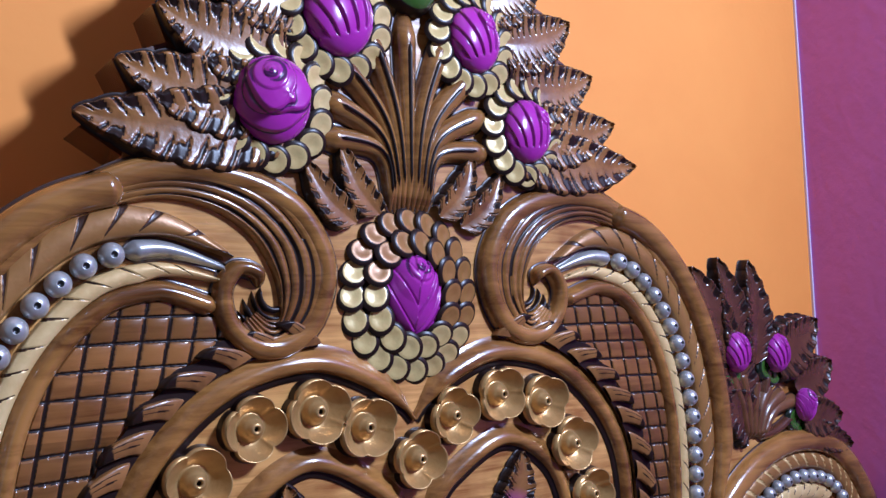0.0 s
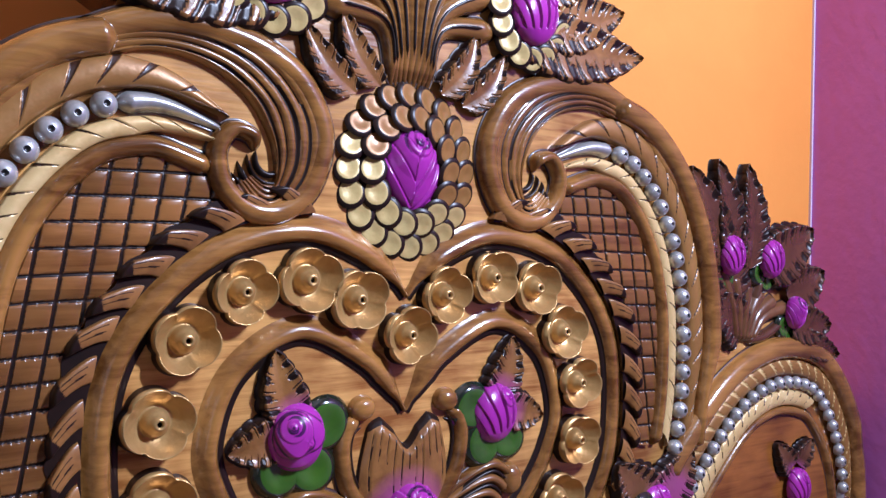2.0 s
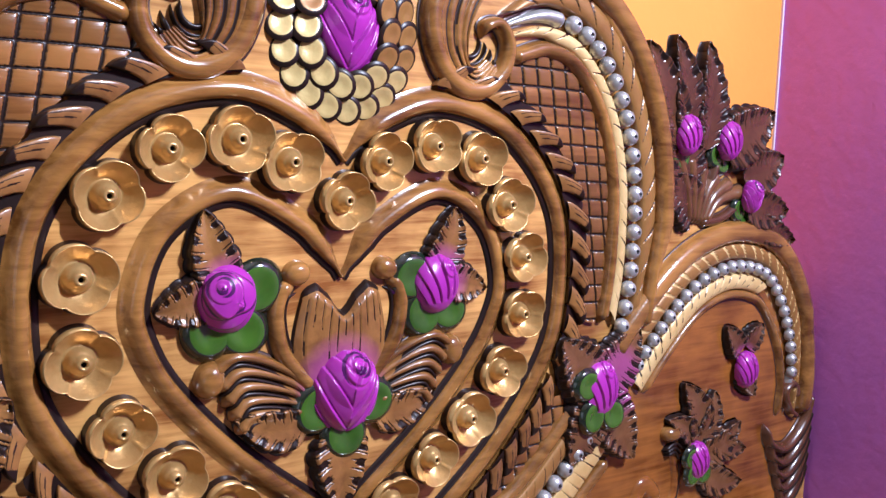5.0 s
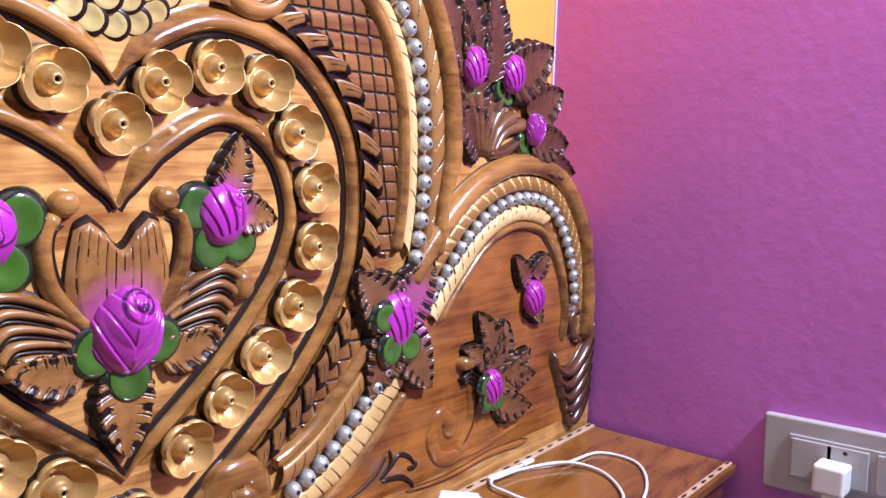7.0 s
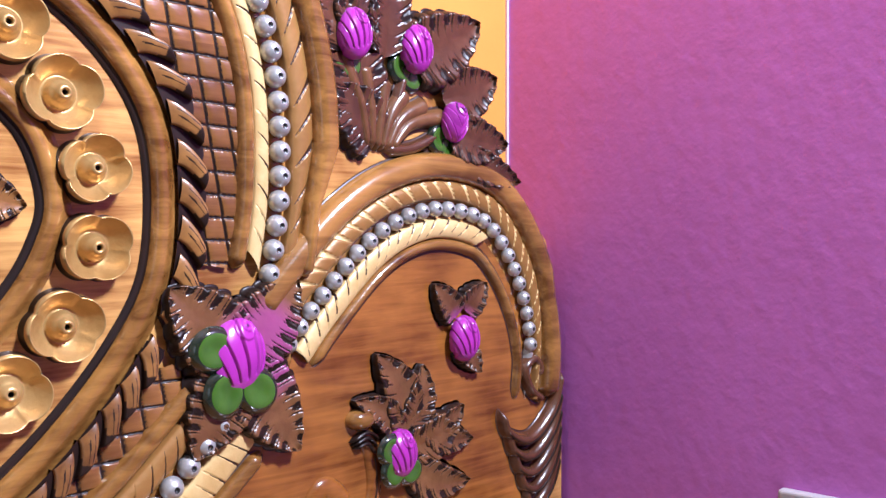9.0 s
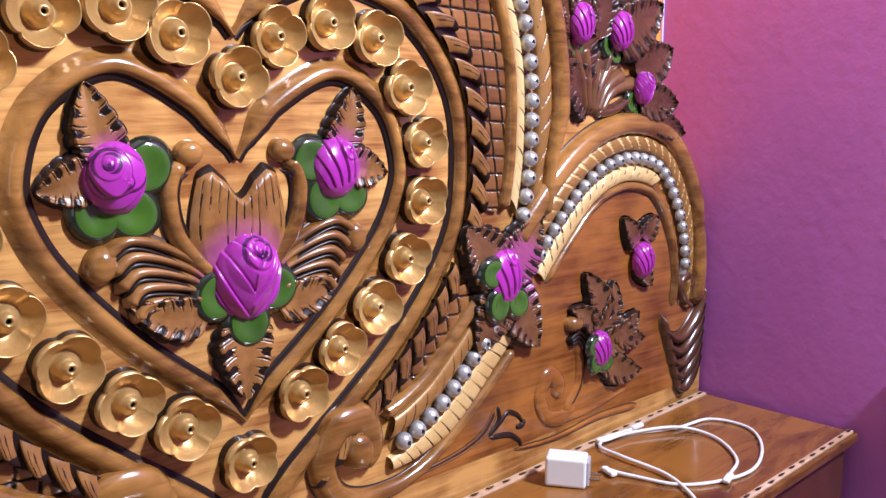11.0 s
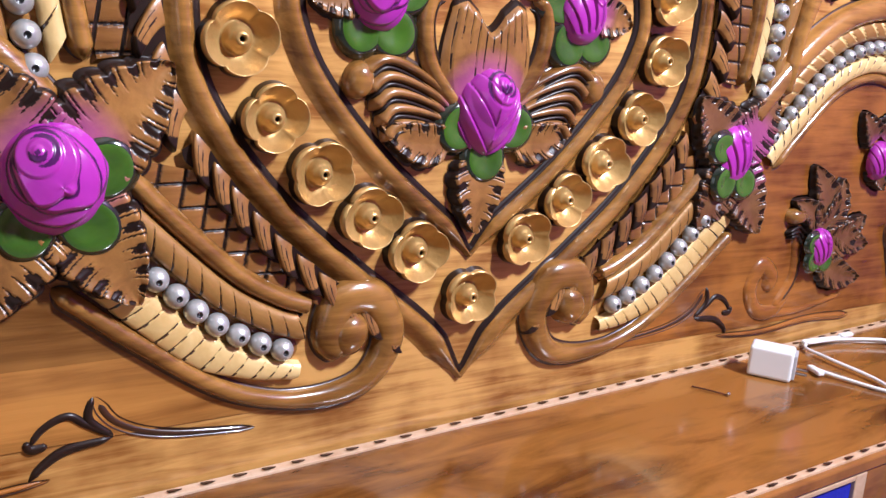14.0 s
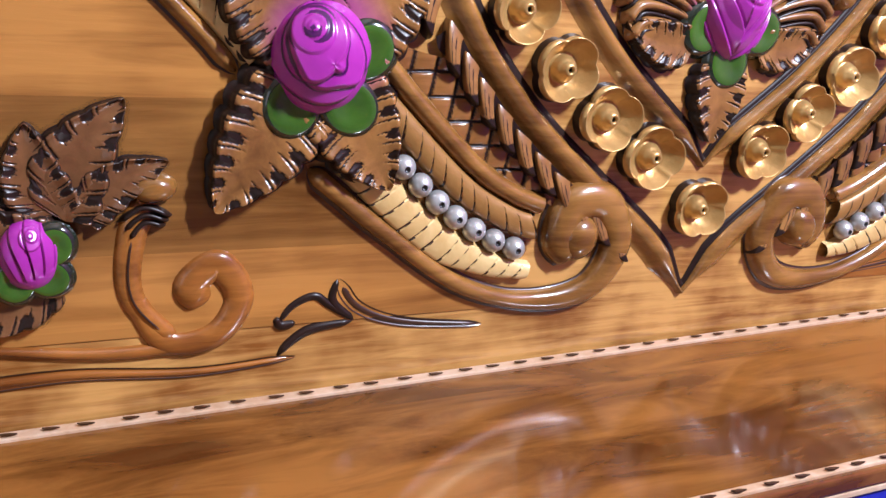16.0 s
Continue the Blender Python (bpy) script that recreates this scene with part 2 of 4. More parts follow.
def patch(name, A, B, nv, hfun, mats, dfun=None):
    """A carved band between the curves A and B. hfun and dfun take u and v (0 to 1, along and across), x and z."""
    nu = len(A)
    v = np.linspace(0, 1, nv)
    xz = A[:, None] * (1 - v)[None, :, None] + B[:, None] * v[None, :, None]
    u = np.linspace(0, 1, nu)[:, None] + 0 * v[None]
    vv = v[None] + 0 * u
    P = lift(xz, hfun(u, vv, xz[..., 0], xz[..., 1]))
    dark = None
    if dfun:
        mid = (xz[:-1, :-1] + xz[1:, 1:]) / 2
        dark = dfun((u[:-1, :-1] + u[1:, 1:]) / 2, (vv[:-1, :-1] + vv[1:, 1:]) / 2, mid[..., 0], mid[..., 1]).astype(int)
    return grid_mesh(name, P, mats, dark)


def frac(x):
    return x - np.floor(x)


def arch(v):
    return np.sqrt(np.clip(1 - (2 * v - 1) ** 2, 0, 1))


def feather(name, A, B, cuts, mats, height=0.009, slant=0.8, reach=0.75, thin=0.13, flip=False):
    """A painted band cut with slanting dark notches."""
    def cut(u, v):
        w = 1 - v if flip else v
        return (frac(u * cuts + 0.10 * np.sin(u * cuts * 2.1)) < thin * (1.15 - w / reach)) & (w < reach)

    def slide(c, du):
        u = np.linspace(0, 1, len(c))
        return np.stack([np.interp(np.clip(u - du, 0, 1), u, c[:, k]) for k in (0, 1)], 1)

    def hf(u, v, x, z):
        return height * (0.35 + 0.65 * arch(v)) * np.clip(np.minimum(v, 1 - v) * 12, 0, 1) - 0.0012 * cut(u, v) - 0.0005

    A, B = spline(A, len(A) * 2), spline(B, len(B) * 2)
    if flip:
        A = slide(A, slant / cuts)
    else:
        B = slide(B, slant / cuts)
    return patch(name, A, B, 25, hf, mats, lambda u, v, x, z: cut(u, v))


def leaf_mesh(name, size, width, bend=0.0, teeth=6, height=0.012, mats=None, curl=0.0, edge=0.88, rim=0.0026, fine=0.085):
    """A carved leaf that grows from its own origin towards +z: two cupped halves, curled lobes along a stained edge, fine cut veins."""
    ns, nw = 141, 41
    s = np.linspace(0, 1, ns)[:, None]
    w = np.r_[-1.0, np.linspace(-1, 1, nw), 1.0][None]
    out = np.zeros((1, nw + 2))
    out[0, 0], out[0, -1] = -1, 1
    far = np.abs(w)
    sp = np.clip(s + 0.75 * far**1.8 / teeth * (1 - s) ** 0.7, 0, 1)
    ph = s * teeth + 0.18 * np.sign(w) + 0.10 * np.sin(7 * s + w)
    bulge = np.abs(np.sin(np.pi * ph)) ** 0.55
    half = width * np.sin(np.pi * sp**0.70) ** 0.72 * (0.87 + 0.13 * bulge) + 0.002 * (1 - s)
    x = bend * np.sin(np.pi * sp) * size + w * half + out * rim * np.clip(s * 6, 0, 1)
    z = sp * size - far * half * 0.35 * (1 - s)

    def stained(s, w):
        far = np.abs(w)
        ph = s * teeth + 0.18 * np.sign(w) + 0.10 * np.sin(7 * s + w)
        lobe = frac(ph - 0.35 * far)
        inner = 0.47 + 0.10 * np.sin(5 * s + 2 * w)
        notch = (np.abs(lobe - 0.82) < 0.30 * np.clip((far - inner + 0.06) / 0.16, 0, 1))
        start = 0.34 - fine
        vein = (np.abs(frac(2 * ph - 0.9 * far + 0.3) - 0.5) < fine * np.clip((far - start) / 0.3, 0, 1)) & (far > start)
        return (notch | vein) & (s < 0.97)

    cutv = stained(s, w)
    lobe_up = np.abs(np.sin(np.pi * (ph - 0.35 * far)))
    hh = height * (0.45 + 0.30 * far**1.5 + 0.25 * np.sin(np.pi * np.clip(s, 0, 1))) + curl * s**2
    hh = hh + 0.0014 * lobe_up * np.clip((far - 0.5) * 3, 0, 1) - 0.0011 * cutv
    hh = hh * np.sqrt(np.clip((1.0 - far) / 0.16, 0, 1)) ** 0.8
    hh = np.where(far > 0.99, 0.0012 + 0 * hh, hh)
    P = np.stack([x, -hh, z], -1)
    wc, sc = (w[:, :-1] + w[:, 1:]) / 2, (s[:-1] + s[1:]) / 2
    dark = stained(sc, wc) | (np.abs(wc) > edge) & (sc >= 0)
    return grid_mesh(name, P, mats or [M_leaf, M_stain], dark.astype(int))


def border_lobe(name, out=0.024, half=0.0108):
    """One rolled lobe of the heart's border: a pad with two fine cuts and a black crescent at its free end."""
    s = np.linspace(0, 1, 34)[:, None]
    w = np.linspace(-1, 1, 25)[None]
    o = out * (s - 0.10 * w**2 * s)
    a = w * half * (0.95 - 0.15 * s) + 0.021 * s**1.5
    end = np.clip(np.minimum((1 - np.abs(w)) / 0.12, (1.0 - s) / 0.10), 0, 1) ** 0.6
    h = (0.006 + 0.009 * s * (1 - 0.45 * s) + 0.003 * np.sqrt(1 - w**2)) * end - 0.0006
    P = np.stack([-o + 0 * w, -h, a], -1)
    sc, wc = (s[:-1] + s[1:]) / 2, (w[:, :-1] + w[:, 1:]) / 2
    dark = (sc > 0.80 - 0.16 * wc) | (wc > 0.80 + 0.15 * (1 - sc))
    for c in (-0.42, 0.12):
        dark = dark | (np.abs(wc - c - 0.12 * sc) < 0.055) & (sc > 0.22)
    return grid_mesh(name, P, [M_leaf, M_stain], dark.astype(int))


def rim_moulding(name, c, w, h, mats):
    """A low moulding that slopes gently outwards and drops steeply into a stained groove on its inner side."""
    prof = ((1.45, 0.0), (1.15, 0.10), (0.8, 0.38), (0.45, 0.72), (0.1, 0.95), (-0.2, 1.0), (-0.5, 0.93), (-0.75, 0.72), (-0.95, 0.30), (-1.05, 0.12))
    rows = [lift(offset(c, w * k), h * f + 0.0002) for k, f in prof]
    rows += [lift(offset(c, -w * 1.05 - d), 0.0011 + 0 * w) for d in (0.0005, 0.0042)] + [lift(offset(c, -w * 1.05 - 0.0048), -0.001 + 0 * w)]
    dark = np.zeros((len(c) - 1, len(rows) - 1), int)
    dark[:, -4:] = 1
    return grid_mesh(name, np.stack(rows, 1), mats, dark)


COIL = ((0.0, 0.0, 0.27), (0.03, 0.03, 0.15), (0.0, 0.02, 0.07))
CRESCENTS = ((0.10, 0.34, 1.00), (-0.34, -0.06, 0.88), (0.22, 0.12, 0.62), (-0.06, 0.14, 0.44))


def rose_mesh(name, rx, rz, depth, heart=(-0.15, 0.36), style="swirl", twist=0.0):
    """A carved rosebud: petals lie on one another like eccentric scales round a small coiled heart.
    style: "swirl" has crescents alone, "bud" folds the lower petals into a V, "ribs" runs them lengthwise."""
    na, nr = 192, 96
    a = np.linspace(0, 2 * np.pi, na, endpoint=False)[:, None]
    ph = np.linspace(0, radians(106), nr)[None]
    X, Y, Z = np.sin(ph) * np.cos(a), np.cos(ph) + 0 * a, np.sin(ph) * np.sin(a)
    ct, st = math.cos(twist), math.sin(twist)

    def lip(d, soft=0.05):
        return np.clip(d / soft, 0, 1) ** 0.7 * (0.72 + 0.55 * np.exp(-np.clip(d, 0, 2) / 0.10))

    def fold(f):
        return np.clip(f / 0.14, 0, 1) ** 0.6 * (1.0 - 0.55 * f) * np.clip((1 - f) / 0.08, 0, 1) ** 0.6

    def petals(a, ph):
        far = ph / radians(90)
        px, pz = far * np.cos(a), far * np.sin(a)
        rr = np.hypot(px - heart[0], pz - heart[1])
        rise, dark = 0.0 * px, rr < 0.03
        if style == "swirl":
            for k, (dx, dz, r) in enumerate(CRESCENTS):
                ex, ez = dx * ct - dz * st, dx * st + dz * ct
                wob = 0.03 * np.sin(3 * a + k)
                d = r - np.hypot(px - ex - 0.5 * heart[0], pz - ez - 0.35 * heart[1]) + wob
                rise = rise + 0.17 * lip(d, 0.07)
                # shadow line between petals, painted dark along each crescent's edge
                dark = dark | (np.abs(d + 0.010) < 0.016 + 0.010 * np.sin(2 * a + k)) & (far < 0.93)
        elif style == "bud":
            q = (1.35 * np.abs(px + 0.05) - pz + 0.16 * np.sign(px + 0.05)) / 0.50
            rise = 0.26 * fold(frac(q)) + 0.20 * np.clip((0.62 - rr) / 0.3, 0, 1)
        else:
            b = np.arctan2(px - heart[0] * 0.4, pz + 1.25) / 0.22 + 0.45 * pz + 0.15 * np.sin(4 * pz)
            up = np.clip((pz + 0.40 - 0.25 * px) / 0.07, 0, 1)
            rise = 0.24 * fold(frac(b)) * up + 0.24 * (1 - up) * lip(0.5 + px * 0.2 - np.hypot(px, pz + 0.85) + 0.35, 0.08)
        for k, (dx, dz, r) in enumerate(COIL):
            d = r - np.hypot(px - heart[0] - dx, pz - heart[1] - dz)
            rise = rise + (0.050 if style == "swirl" else 0.085) * lip(d, 0.035)
            if style != "ribs":
                dark = dark | (np.abs(d + 0.020) < 0.034 * np.clip(0.35 + np.sin(np.arctan2(pz - heart[1], px - heart[0]) * 1.0 - 0.6 + 1.9 * k), 0, 1))
        return rise, dark

    rise = petals(a, ph)[0]
    k, kd = 0.93 + 0.24 * rise, 0.50 + 0.66 * rise
    P = np.stack([X * rx * k, -(Y * depth * kd), Z * rz * k], -1)
    pm = (ph[:, :-1] + ph[:, 1:]) / 2
    return grid_mesh(name, P, [M_rose, M_rosedark], petals(a + np.pi / na, pm)[1].astype(int), closed=True)


def blob_mesh(name, rx, rz, depth, mats, rim=0.8, dish=0.0):
    """A rounded enamelled petal, dished in the middle, with a dark rim."""
    a = np.linspace(0, 2 * np.pi, 32, endpoint=False)[:, None]
    r = np.linspace(0, 1, 12)[None]
    k = 1 + 0.08 * np.cos(2 * a + 0.5)
    hh = depth * (np.sqrt(np.clip(1 - r**2.6, 0, 1)) if not dish else (1 - r**4) - dish * (1 - r**2))
    P = np.stack([r * k * rx * np.cos(a), -(hh - 0.001) + 0 * a, r * k * rz * np.sin(a)], -1)
    dark = ((r[:, :-1] + 0.04 > rim) | (a < -1)).astype(int)
    return grid_mesh(name, P, mats, dark, closed=True)


def flower_mesh(name, R, lobes=4, turn=0.0, depth=0.0145):
    """A gold four-lobed cup with a drilled boss in its middle."""
    na, r = 80, np.r_[np.linspace(0, 0.07, 3), np.linspace(0.1, 0.40, 8), np.linspace(0.44, 0.94, 12), 0.97, 1.0, 1.07]
    a = np.linspace(0, 2 * np.pi, na, endpoint=False)[:, None]
    lobe = 0.83 + 0.17 * np.abs(np.cos(lobes * (a + turn) / 2)) ** 0.55 + 0.03 * np.sin(2 * a + turn)
    rr = r[None] + 0 * a
    rad = R * np.where(rr > 0.42, 0.42 + (rr - 0.42) * (lobe - 0.42) / 0.58, rr)
    boss = 0.85 * np.sqrt(np.clip(1 - (rr / 0.42) ** 2, 0, 1)) + 0.18 * ((rr < 0.2) & (rr > 0.08))
    t = np.clip((rr - 0.42) / 0.54, 0, 1)
    cup = 0.10 + 0.95 * t**1.5
    petal = 1 - 0.16 * np.abs(np.sin(lobes * (a + turn) / 2)) ** 6 * t
    h = depth * np.where(rr < 0.42, np.maximum(boss, 0.1), cup * petal)
    h = np.where(rr < 0.06, depth * 0.45, h)
    h = np.where(rr > 0.98, depth * 0.5, h)
    h = np.where(rr > 1.02, -0.002, h)
    P = np.stack([rad * np.cos(a), -h, rad * np.sin(a)], -1)
    dark = np.zeros((na, len(r) - 1), int)
    dark[:, :2] = 1
    # the outermost ring, round the foot of the cup, is black
    dark[:, -1:] = 2
    return grid_mesh(name, P, [M_gold, M_black, M_stain], dark, closed=True)


def bead_mesh(name, R):
    a = np.linspace(0, 2 * np.pi, 24, endpoint=False)[:, None]
    ph = np.r_[np.linspace(0, 0.26, 3), np.linspace(0.33, 1.85, 12)][None]
    y = np.cos(ph) - 0.22 * (ph < 0.2)
    P = np.stack([R * np.sin(ph) * np.cos(a), -R * y + 0 * a, R * np.sin(ph) * np.sin(a)], -1)
    dark = ((ph[:, 1:] < 0.3) | (a < -1)).astype(int)
    return grid_mesh(name, P, [M_silver, M_black], dark, closed=True)


def slab(name, outline, y0, y1, material, bevel=0.0):
    bm = bmesh.new()
    f = bm.faces.new([bm.verts.new((x, y0, z)) for x, z in outline])
    ext = bmesh.ops.extrude_face_region(bm, geom=[f])
    bmesh.ops.translate(bm, vec=(0, y1 - y0, 0), verts=[v for v in ext["geom"] if isinstance(v, bmesh.types.BMVert)])
    bmesh.ops.recalc_face_normals(bm, faces=bm.faces)
    me = bpy.data.meshes.new(name)
    bm.to_mesh(me)
    bm.free()
    me.materials.append(material)
    return me


def box(name, size, material, bevel=0.002, seg=2):
    bm = bmesh.new()
    bmesh.ops.create_cube(bm, size=1)
    bmesh.ops.scale(bm, vec=size, verts=bm.verts)
    if bevel:
        bmesh.ops.bevel(bm, geom=bm.edges[:], offset=bevel, segments=seg, affect="EDGES", profile=0.5)
    me = bpy.data.meshes.new(name)
    bm.to_mesh(me)
    bm.free()
    me.materials.append(material)
    return me


def tube(name, pts, r, material, seg=10, n=120):
    """A round cord through the given places."""
    p = np.array(pts, float)
    g = np.vstack([2 * p[0] - p[1], p, 2 * p[-1] - p[-2]])
    q = []
    for k in np.linspace(0, len(p) - 1.0001, n):
        m, f = int(k), k - int(k)
        a, b, c, d = g[m : m + 4]
        q.append(0.5 * (2 * b + (c - a) * f + (2 * a - 5 * b + 4 * c - d) * f**2 + (3 * b - a - 3 * c + d) * f**3))
    q = np.array(q)
    t = np.gradient(q, axis=0)
    t /= np.linalg.norm(t, axis=1)[:, None]
    s = np.cross(t, (0.02, 0.9, 0.43))
    s /= np.linalg.norm(s, axis=1)[:, None] + 1e-9
    b = np.cross(s, t)
    a = np.linspace(0, 2 * np.pi, seg + 1)
    P = q[:, None] + r * (np.cos(a)[None, :, None] * s[:, None] + np.sin(a)[None, :, None] * b[:, None])
    return grid_mesh(name, P, [material])


# ---- the room ----
def room_wall(name, size, place, material, label):
    ob = new(name, box(name, size, material, 0))
    ob.location = place
    return tagged(ob, label, "wall", kind="structure")


X0, Y0, TOP = ROOM
room_wall("wall_north", (WALL_X - X0 + 0.2, 0.15, TOP), ((WALL_X + X0) / 2, WALL_Y + 0.075, TOP / 2), M_orange, "bright orange painted plaster wall behind the bed")
room_wall("wall_east", (0.15, WALL_Y - Y0, TOP), (WALL_X + 0.075, (WALL_Y + Y0) / 2 - 0.001, TOP / 2), M_purple, "purple painted plaster wall beside the bed")
# west and south walls are unseen; their cream is set for the bounced light
room_wall("wall_west", (0.15, WALL_Y - Y0, TOP), (X0 - 0.075, (WALL_Y + Y0) / 2, TOP / 2), M_cream_wall, "unseen plain wall closing the room, dull cream to hold down bounced light")
room_wall("wall_south", (WALL_X - X0 + 0.2, 0.15, TOP), ((WALL_X + X0) / 2, Y0 - 0.075, TOP / 2), M_cream_wall, "unseen plain wall closing the room, dull cream to hold down bounced light")
room_wall("ceiling", (WALL_X - X0 + 0.3, WALL_Y - Y0 + 0.3, 0.12), ((WALL_X + X0) / 2, (WALL_Y + Y0) / 2, TOP + 0.06), M_ceil, "plain white ceiling")
room_wall("floor", (WALL_X - X0 + 0.3, WALL_Y - Y0 + 0.3, 0.12), ((WALL_X + X0) / 2, (WALL_Y + Y0) / 2, -0.06), M_floor, "plain grey cement floor")

corner_line = new("trim", box("trim", (0.004, 0.004, TOP), M_inlay_line, 0))
corner_line.location = (WALL_X - 0.001, WALL_Y - 0.001, TOP / 2)
tagged(corner_line, "pale unpainted line where the two wall colours meet", "trim", kind="structure")

# ---- the headboard ----
headboard = new("headboard")
headboard.location = BASE
tagged(headboard, "tall carved teak headboard with hearts, roses, scrolls and gold flowers", "headboard")

right = [(0.708, 0.002), (0.708, 0.97), (0.700, 1.09), (0.680, 1.165), (0.625, 1.222), (0.570, 1.245), (0.555, 1.32), (0.50, 1.375), (0.40, 1.40), (0.35, 1.405), (0.315, 1.455), (0.27, 1.488), (0.235, 1.508), (0.225, 1.54), (0.195, 1.59), (0.165, 1.64), (0.13, 1.69), (0.05, 1.72)]
outline = [(x, z) for x, z in right] + [(-x, z) for x, z in reversed(right)]
part("panel", slab("panel", outline, FACE, 0.062, M_wood), headboard, -BASE, "polished teak back panel with straight grain")

crown_side = [(0.262, 1.530), (0.226, 1.552), (0.240, 1.580), (0.202, 1.598), (0.212, 1.624), (0.174, 1.644), (0.185, 1.674), (0.142, 1.692), (0.150, 1.716), (0.05, 1.738)]
crown_edge = [(0.20, 1.49)] + crown_side + [(-x, z) for x, z in reversed(crown_side)] + [(-0.20, 1.49)]
part("crown_back", slab("crown_back", crown_edge, FACE + 0.003, 0.060, M_darkleaf), headboard, -BASE, "dark sawn wood behind the crown's leaves")

# hearts
heart = spline([(0.0, 1.310), (0.014, 1.326), (0.042, 1.347), (0.092, 1.362), (0.153, 1.350), (0.200, 1.317), (0.232, 1.272), (0.243, 1.220), (0.238, 1.150), (0.212, 1.098), (0.165, 1.042), (0.108, 0.993), (0.042, 0.941), (0.0, 0.893)], 260)
inner = spline([(0.0, 1.216), (0.010, 1.230), (0.037, 1.260), (0.095, 1.286), (0.147, 1.258), (0.167, 1.207), (0.159, 1.168), (0.134, 1.128), (0.085, 1.076), (0.022, 1.024), (0.0, 1.002)], 200)
for curve, name, w, h in ((heart, "outer_heart_rim", 0.0092, 0.0085), (inner, "inner_heart_rim", 0.0078, 0.0075)):
    taper = np.clip(np.minimum(np.arange(len(curve)), np.arange(len(curve))[::-1]) / 14, 0.25, 1)
    both(name, rim_moulding(name, curve, w * taper, h * (0.45 + 0.55 * taper), [M_rail, M_stain]), headboard)
    both(name + "_groove", sweep(name + "_groove", offset(curve, w * taper * 1.35), 0.0014, 0.0018, [M_brown], 5, rim=0), headboard)

# gold flowers between the hearts: x left, x right, z left, z right
pairs = ((0.048, 0.036, 1.308, 1.310), (0.091, 0.087, 1.324, 1.324), (0.143, 0.137, 1.316, 1.314), (0.186, 0.171, 1.283, 1.273), (0.205, 0.192, 1.227, 1.224),
         (0.204, 0.192, 1.169, 1.170), (0.178, 0.170, 1.116, 1.118), (0.140, 0.134, 1.076, 1.078), (0.098, 0.094, 1.041, 1.047), (0.054, 0.053, 1.011, 1.015))
kinds = [flower_mesh("flower", 0.0243 + 0.0006 * k, 4, 0.5 * k) for k in range(4)]
spots = [(0.0, 1.278), (0.0, 0.968)] + [(-a, c) for a, b, c, d in pairs] + [(b, d) for a, b, c, d in pairs]
for n, (x, z) in enumerate(spots):
    part("flower", kinds[n % 4], headboard, Vector((x, FACE, z)) - BASE, "gold painted four-petalled flower with a drilled boss" if n == 0 else "", rz=random.uniform(-25, 25))

# beaded arch over the heart
bead = bead_mesh("bead", 0.0088)
small_bead = bead_mesh("bead", 0.0076)


def string_of_beads(curve, pitch, me, h=0.006):
    n = int(length(curve) / pitch)
    c = spline(curve, n * 2 + 1)[::2]
    for x, z in c:
        both("bead", me, headboard, "", x, z, h)


arch_beads = spline([(0.157, 1.432), (0.197, 1.445), (0.222, 1.446), (0.255, 1.437), (0.283, 1.416), (0.308, 1.385), (0.326, 1.348), (0.337, 1.305), (0.341, 1.268), (0.341, 1.220), (0.338, 1.185), (0.331, 1.145)], 240)
n = len(arch_beads)
grow = np.clip(np.arange(n) / 40, 0, 1)
fall = np.clip(np.arange(n)[::-1] / 60, 0.55, 1)
both("inner_feather", feather("inner_feather", offset(arch_beads, -0.009), offset(arch_beads, -0.011 - 0.0125 * grow), 20, [M_cream, M_brown], 0.009, 0.9, 0.8), headboard)
both("outer_feather", feather("outer_feather", offset(arch_beads, 0.009), offset(arch_beads, 0.010 + 0.023 * fall * grow), 17, [M_amber, M_brown], 0.011, -0.9, 0.8, 0.22, flip=True), headboard)
both("bead_bed", sweep("bead_bed", arch_beads, 0.011, 0.003, [M_rail], 5, rim=0), headboard)
both("inner_rail", sweep("inner_rail", offset(arch_beads, -0.030), 0.008, 0.014, [M_rail]), headboard)
both("inner_rail_groove", sweep("inner_rail_groove", offset(arch_beads, -0.0385), 0.002, 0.004, [M_brown], 5, rim=0), headboard)
both("outer_rail", sweep("outer_rail", offset(arch_beads[40:], 0.014 + 0.030 * fall[40:]), 0.013 * fall[40:], 0.020, [M_rail], 11, 0.6), headboard)
horn = arch_beads[:46]
both("silver_horn", sweep("silver_horn", horn, np.linspace(0.002, 0.0085, 46), np.linspace(0.006, 0.014, 46), [M_silver], 9), headboard, "silver painted tapering horn")
string_of_beads(arch_beads[50:], 0.0187, bead)

# fluted frond that rolls into a volute
frond_out = spline([(0.152, 1.392), (0.135, 1.371), (0.112, 1.367), (0.080, 1.392), (0.070, 1.438), (0.098, 1.486), (0.150, 1.511), (0.215, 1.514), (0.275, 1.487), (0.320, 1.445), (0.350, 1.400)], 240)
frond_in = spline([(0.138, 1.402), (0.128, 1.396), (0.120, 1.398), (0.120, 1.415), (0.128, 1.437), (0.148, 1.462), (0.180, 1.478), (0.220, 1.480), (0.262, 1.462), (0.300, 1.430), (0.333, 1.395)], 240)


def frond_height(u, v, x, z):
    edge = np.clip(np.minimum(v, 1 - v) * 10, 0, 1)
    flute = np.abs(np.sin(np.pi * np.clip((v - 0.2) / 0.8, 0, 1) * 5)) ** 0.6
    return edge * (0.011 - 0.004 * v + 0.0022 * flute * np.clip((1.02 - 0.3 * v - u) * 4, 0, 1)) - 0.002 - 0.0012 * frond_cut(u, v, x, z)


